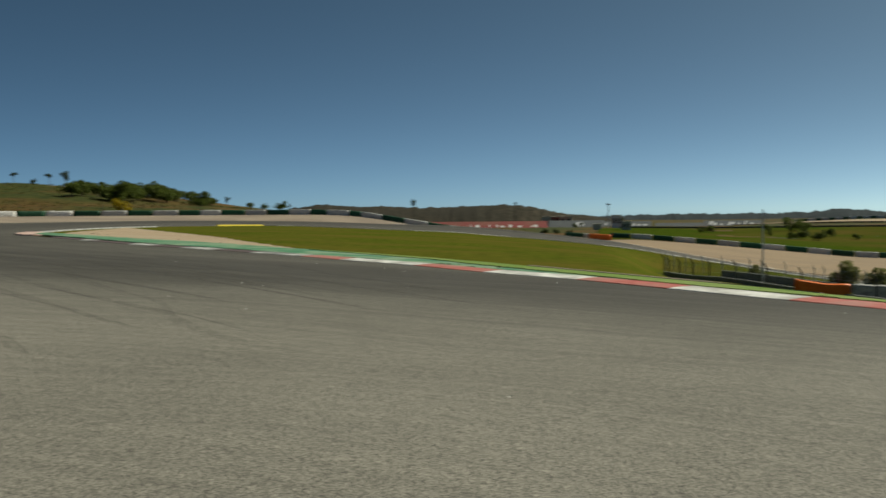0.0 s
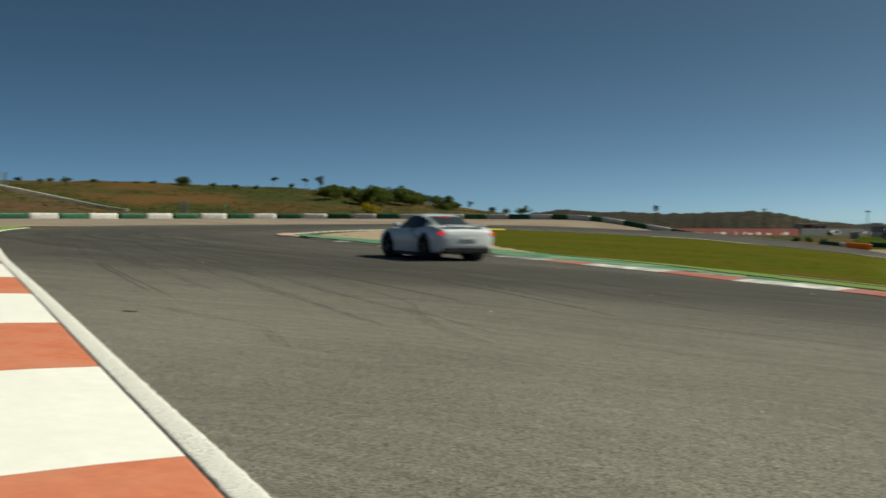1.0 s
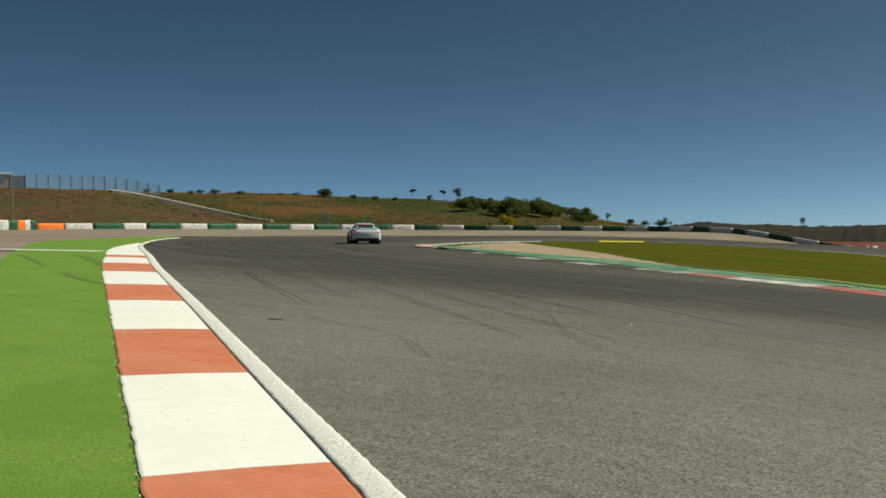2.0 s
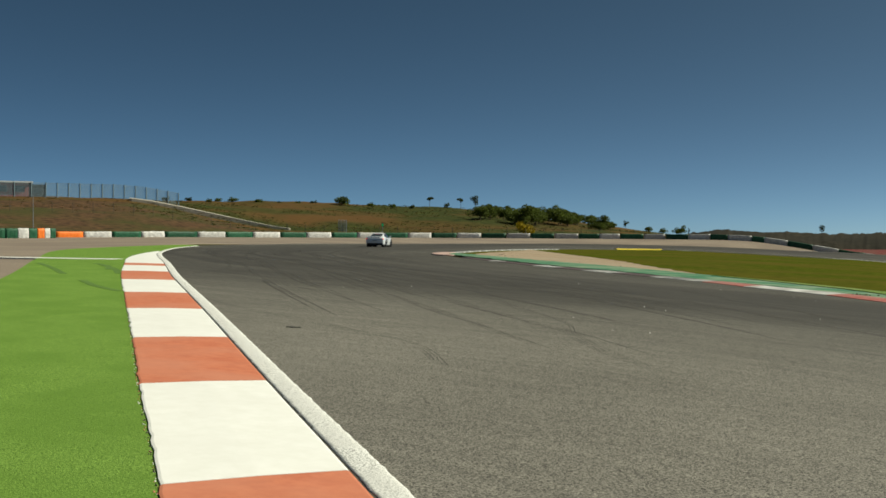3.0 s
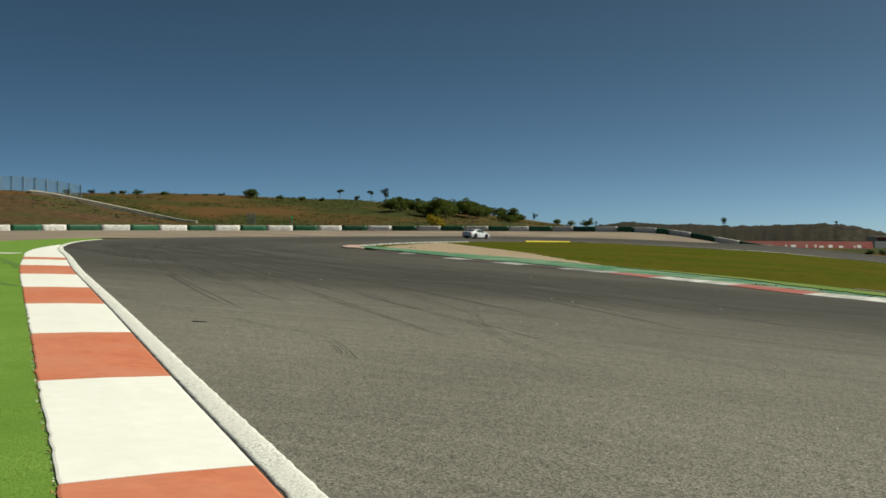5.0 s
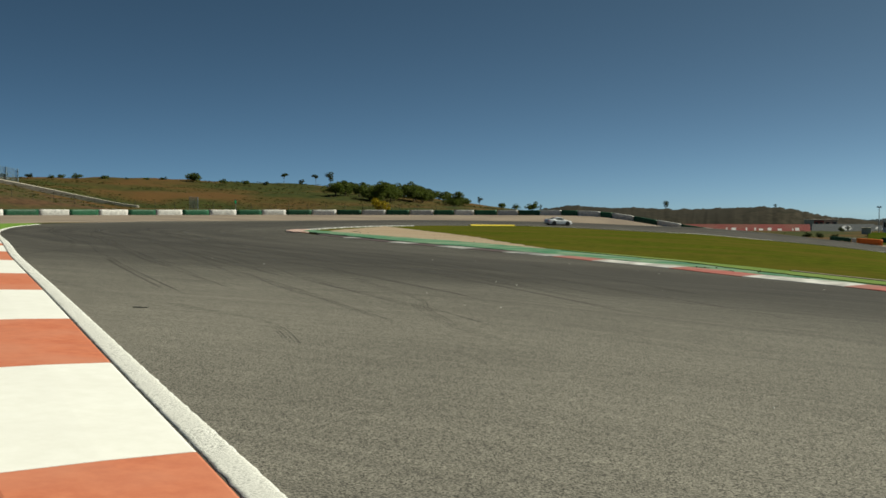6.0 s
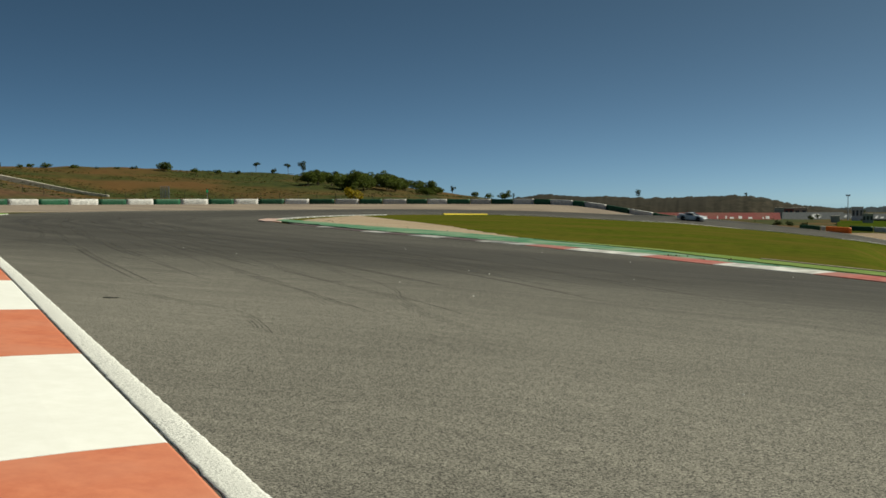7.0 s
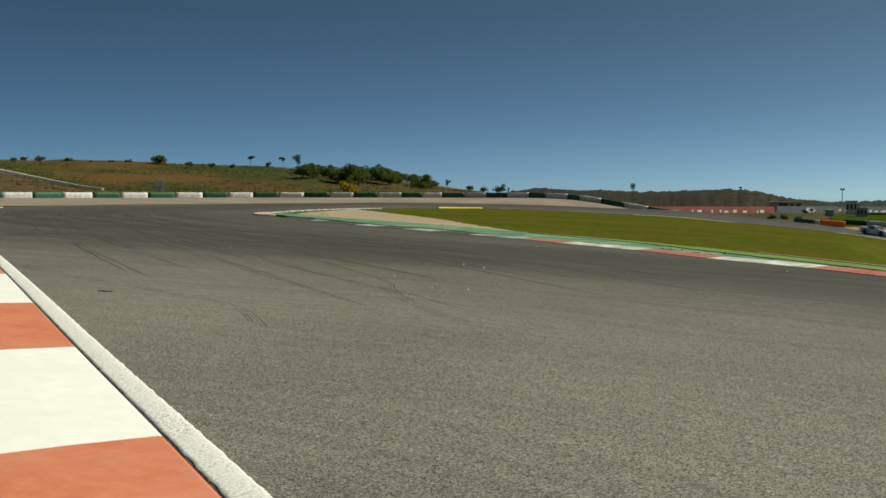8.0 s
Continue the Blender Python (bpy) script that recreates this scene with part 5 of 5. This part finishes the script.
def sports_car():
    root = tagged(new("sports_car"), "white two-door sports coupe with red tail lamps on the track", "car")
    # y, half width, floor, shoulder, hip swell over the wheels
    st = smooth_rows([(-2.19, 0.66, 0.40, 0.74, 0.0), (-2.15, 0.78, 0.32, 0.82, 0.0), (-2.0, 0.865, 0.24, 0.885, 0.01), (-1.7, 0.895, 0.20, 0.925, 0.02), (-1.3, 0.905, 0.17, 0.93, 0.03), (-0.85, 0.885, 0.15, 0.90, 0.01), (-0.2, 0.865, 0.15, 0.875, 0.0),
                      (0.5, 0.865, 0.15, 0.865, 0.0), (0.95, 0.88, 0.15, 0.85, 0.02), (1.3, 0.895, 0.16, 0.82, 0.03), (1.65, 0.87, 0.17, 0.74, 0.02), (1.95, 0.79, 0.19, 0.65, 0.0), (2.12, 0.66, 0.23, 0.56, 0.0), (2.19, 0.48, 0.30, 0.48, 0.0)], 150)
    prof = lambda w, lo, hi, s: [(0, lo), (w * 0.86, lo), (w * 0.965, lo + 0.07), (w * 0.99, lo + (hi - lo) * 0.35), (w, lo + (hi - lo) * 0.6), (w * 0.975, hi - 0.11), (w * 0.93, hi - 0.035 + s), (w * 0.84, hi + s), (w * 0.6, hi + 0.005), (0, hi + 0.02)]
    bm = bmesh.new()
    rows = []
    for y, w, lo, hi, s in st:
        half = [tuple(q) for q in smooth_rows(prof(w, lo, hi, s), 28)]
        loop = half + [(-x, z) for x, z in half[-2:0:-1]]
        rows.append([bm.verts.new((x, y, z)) for x, z in loop])
    n = len(rows[0])
    wheel_at = [(1.24, 0.33), (-1.235, 0.34)]
    for a, b in zip(rows, rows[1:]):
        for j in range(n):
            q = (a[j], b[j], b[(j + 1) % n], a[(j + 1) % n])
            c = sum((v.co for v in q), Vector()) / 4
            if abs(c.x) > 0.55 and any(math.hypot(c.y - wy, c.z - wz) < 0.42 for wy, wz in wheel_at):
                continue  # wheel arch
            bm.faces.new(q)
    bm.faces.new(rows[0])
    bm.faces.new(list(reversed(rows[-1])))
    bmesh.ops.recalc_face_normals(bm, faces=bm.faces)
    body = part("body", bm, PAINT, root, "", True)
    for wy, wz in wheel_at:
        for s in (-1, 1):
            part("wheel_well", rod(bmesh.new(), (s * 0.5, wy, wz), (s * 0.83, wy, wz), 0.43, 0.43, 28), BLACK, root, "black wheel well")
    # cabin: y, base half width, base height, top half width, top height
    cab = smooth_rows([(-1.62, 0.60, 0.90, 0.55, 0.935), (-1.3, 0.68, 0.90, 0.54, 1.03), (-0.9, 0.73, 0.88, 0.55, 1.17), (-0.5, 0.76, 0.87, 0.56, 1.26), (-0.1, 0.77, 0.865, 0.565, 1.288), (0.25, 0.77, 0.86, 0.565, 1.24), (0.6, 0.755, 0.855, 0.60, 1.08), (0.95, 0.70, 0.85, 0.62, 0.88)], 44)
    groups = {k: bmesh.new() for k in ("roof", "rear_window", "windscreen", "side_window.L", "side_window.R", "pillar")}
    sect = []
    for y, bw, bz, tw, tz in cab:
        half = [(bw, bz), (bw * 0.55 + tw * 0.45, bz * 0.55 + tz * 0.45 - 0.005), (tw + 0.02, tz - 0.055), (tw - 0.05, tz - 0.012), (tw * 0.6, tz + 0.004), (0, tz + 0.012)]
        sect.append([Vector((x, y, z)) for x, z in half] + [Vector((-x, y, z)) for x, z in half[-2::-1]])
    for a, b in zip(sect, sect[1:]):
        for j in range(len(a) - 1):
            y = (a[j].y + b[j].y) / 2
            top = 3 <= j <= 6
            if top:
                key = "rear_window" if -1.5 < y < -0.72 else "windscreen" if y > 0.22 else "roof"
            elif j in (2, 7) or y < -0.95 or y > 0.62:
                key = "pillar"
            else:
                key = "side_window.R" if j < 5 else "side_window.L"
            g = groups[key]
            g.faces.new([g.verts.new(v) for v in (a[j], b[j], b[j + 1], a[j + 1])])
    for key, g in groups.items():
        bmesh.ops.remove_doubles(g, verts=g.verts, dist=0.0005)
        bmesh.ops.recalc_face_normals(g, faces=g.faces)
        name = key.split(".")[0]
        part(name, g, PAINT if name in ("roof", "pillar") else TINT, root, "dark tinted glass" if "wind" in name else "", True)
    # rear end
    for s in (-1, 1):
        part("tail_lamp", box(bmesh.new(), (s * 0.47, -2.165, 0.70), (s * 0.835, -1.98, 0.795), 0.04), TAIL, root, "glowing red tail lamp")
        part("headlamp", box(bmesh.new(), (s * 0.50, 1.78, 0.55), (s * 0.76, 2.0, 0.68), 0.06), CLEAR, root, "clear headlamp")
        part("door_mirror", box(bmesh.new(), (s * 0.82, 0.42, 0.90), (s * 1.0, 0.56, 1.03), 0.045), PAINT, root)
        part("side_intake", box(bmesh.new(), (s * 0.855, -0.80, 0.56), (s * 0.886, -0.70, 0.70), 0.01), BLACK, root, "black side intake")
        part("door_gap", box(bmesh.new(), (s * 0.855, -0.47, 0.3), (s * 0.876, -0.455, 0.86)), BLACK, root, "thin dark door gap")
        part("door_handle", box(bmesh.new(), (s * 0.86, -0.38, 0.735), (s * 0.885, -0.2, 0.765), 0.01), PAINT, root)
        part("sill", box(bmesh.new(), (s * 0.70, -0.86, 0.10), (s * 0.868, 0.86, 0.2), 0.03), BLACK, root, "black sill")
    part("spoiler", box(bmesh.new(), (-0.62, -2.10, 0.965), (0.62, -1.86, 0.995), 0.012), PAINT, root)
    for s in (-0.45, 0.45):
        part("spoiler_stay", box(bmesh.new(), (s - 0.02, -2.0, 0.88), (s + 0.02, -1.92, 0.97)), BLACK, root)
    part("brake_lamp", box(bmesh.new(), (-0.2, -0.82, 1.19), (0.2, -0.73, 1.212), 0.005), TAIL, root, "red strip lamp above the rear window")
    part("diffuser", box(bmesh.new(), (-0.72, -2.175, 0.20), (0.72, -1.9, 0.40), 0.05), BLACK, root, "black diffuser")
    part("grille", box(bmesh.new(), (-0.45, 2.08, 0.24), (0.45, 2.2, 0.38), 0.04), BLACK, root, "black front intake")
    plate = part("number_plate", box(bmesh.new(), (-0.26, -2.205, 0.52), (0.26, -2.18, 0.63), 0.005), PLATE, root, "pale plate")
    part("plate_bar", box(bmesh.new(), (-0.2, -2.212, 0.555), (0.2, -2.204, 0.595)), BAR, plate, "plain dark bar")
    part("exhaust", rod(bmesh.new(), (0, -2.2, 0.27), (0, -1.9, 0.27), 0.075, 0.075, 14), RIM, root, "metal exhaust tip")
    # wheels: one built, the others share its meshes
    made = []
    bm = bmesh.new()
    outline = [(0.125, 0.23), (0.135, 0.27), (0.125, 0.315), (0.095, 0.335), (-0.095, 0.335), (-0.125, 0.315), (-0.135, 0.27), (-0.125, 0.23)]
    ringv = [[bm.verts.new((x, r * math.cos(a), r * math.sin(a))) for x, r in outline] for a in np.linspace(0, 2 * math.pi, 32, endpoint=False)]
    for i in range(32):
        for j in range(len(outline)):
            k = (j + 1) % len(outline)
            bm.faces.new((ringv[i][j], ringv[i][k], ringv[(i + 1) % 32][k], ringv[(i + 1) % 32][j]))
    bmesh.ops.recalc_face_normals(bm, faces=bm.faces)
    wheel = new("wheel")
    wheel.parent = root
    tyre = part("tyre", bm, TYRE, wheel, "black tyre", True)
    bm = rod(bmesh.new(), (-0.1, 0, 0), (-0.06, 0, 0), 0.225, 0.225, 28)
    rod(bm, (-0.1, 0, 0), (0.115, 0, 0), 0.05, 0.05, 12)
    for a in range(5):
        turn = Matrix.Rotation(a * 2 * math.pi / 5, 4, "X")
        box(bm, (0.08, 0.03, -0.035), (0.112, 0.225, 0.035), 0.01, turn)
    rim = part("rim", bm, RIM, wheel, "grey five-spoke alloy rim")
    for x, y, z in ((0.785, 1.24, 0.335), (-0.785, 1.24, 0.335), (0.785, -1.235, 0.335), (-0.785, -1.235, 0.335)):
        flip = pose(x, y, z, 0, 0, 0 if x > 0 else 180)
        if made:
            ob = new("wheel")
            ob.parent = root
            for src in (tyre, rim):
                c = new(src.name.split(".")[0], src.data)
                c.parent = ob
                c["label"] = src["label"]
        else:
            ob = wheel
        ob.matrix_basis = flip
        made.append((ob, flip))
    return root, made


car, wheels = sports_car()


CAR_PATH = [(0.0, 26.5, -12.6), (0.3, 15.0, 3.1), (0.5, 7.0, 13.4), (0.6, 3.3, 17.0), (0.7, 0.8, 19.6), (0.8, -2.0, 23.1), (0.9, -4.7, 26.5), (1.0, -7.5, 30.0), (1.2, -11.9, 36.2), (1.5, -18.3, 45.4), (1.7, -22.4, 51.6), (2.0, -28.2, 60.6), (2.2, -31.8, 66.7),
            (2.8, -40.2, 84.0), (3.3, -44.2, 98.2), (3.5, -45.1, 103.6), (3.8, -45.4, 112.5), (4.2, -44.2, 121.5), (4.5, -42.4, 128.5), (4.7, -40.8, 133.0), (5.3, -33.8, 149.5), (5.8, -25.6, 161.5), (6.0, -21.3, 165.8), (6.2, -17.0, 168.6), (6.5, -9.7, 170.8), (7.0, 3.7, 168.6), (7.5, 16.6, 160.6), (8.0, 27.9, 148.3)]


def motions():
    """The car drives along the track; its wheels roll."""
    ts = np.array([r[0] for r in CAR_PATH])
    xy = np.array([r[1:] for r in CAR_PATH])
    fine = np.arange(0, 8.001, 0.1)
    pos = np.stack([np.interp(fine, ts, xy[:, 0]), np.interp(fine, ts, xy[:, 1])], 1)
    pad = np.pad(pos, ((2, 2), (0, 0)), mode="reflect", reflect_type="odd")
    pos = (pad[:-4] + 2 * pad[1:-3] + 3 * pad[2:-2] + 2 * pad[3:-1] + pad[4:]) / 9
    vel = np.gradient(np.pad(pos, ((3, 3), (0, 0)), mode="reflect", reflect_type="odd"), axis=0)
    vel = (vel[:-6] + vel[1:-5] + vel[2:-4] + vel[3:-3] + vel[4:-2] + vel[5:-1] + vel[6:]) / 7
    rows = []
    for t, p, v in zip(fine, pos, vel):
        f = Vector((v[0], v[1], 0)).normalized()
        f.rotate(Matrix.Rotation(radians(float(np.interp(t, [0, 0.9, 1.4, 2.6, 3.3, 3.9, 4.4], [3.5, 3.5, 0, 0, -7, -7, 0]))), 3, "Z"))  # slip angles in the bends
        ahead = Vector((p[0] + 1.3 * f.x, p[1] + 1.3 * f.y, 0))
        rear = Vector((p[0] - 1.3 * f.x, p[1] - 1.3 * f.y, 0))
        ahead.z, rear.z = ground(ahead.x, ahead.y), ground(rear.x, rear.y)
        left = Vector((-f.y, f.x, 0))
        tip_l, tip_r = (ground(p[0] + s * left.x, p[1] + s * left.y) for s in (0.75, -0.75))
        fw = (ahead - rear).normalized()
        up = fw.cross((left * -1.5 + Vector((0, 0, tip_r - tip_l))).normalized() * -1).normalized()
        up = up if up.z > 0 else -up
        rt = fw.cross(up)
        m = Matrix((rt, fw, up)).transposed().to_4x4()
        m.translation = ((p[0]), p[1], (ahead.z + rear.z) / 2 + 0.004)
        rows.append((float(t), m))
    walk(car, rows)
    for wheel, rest in wheels:
        walk(wheel, [(float(t), rest @ pose(0, 0, 0, -87.0 * i, 0, 0)) for i, t in enumerate(fine)])


motions()
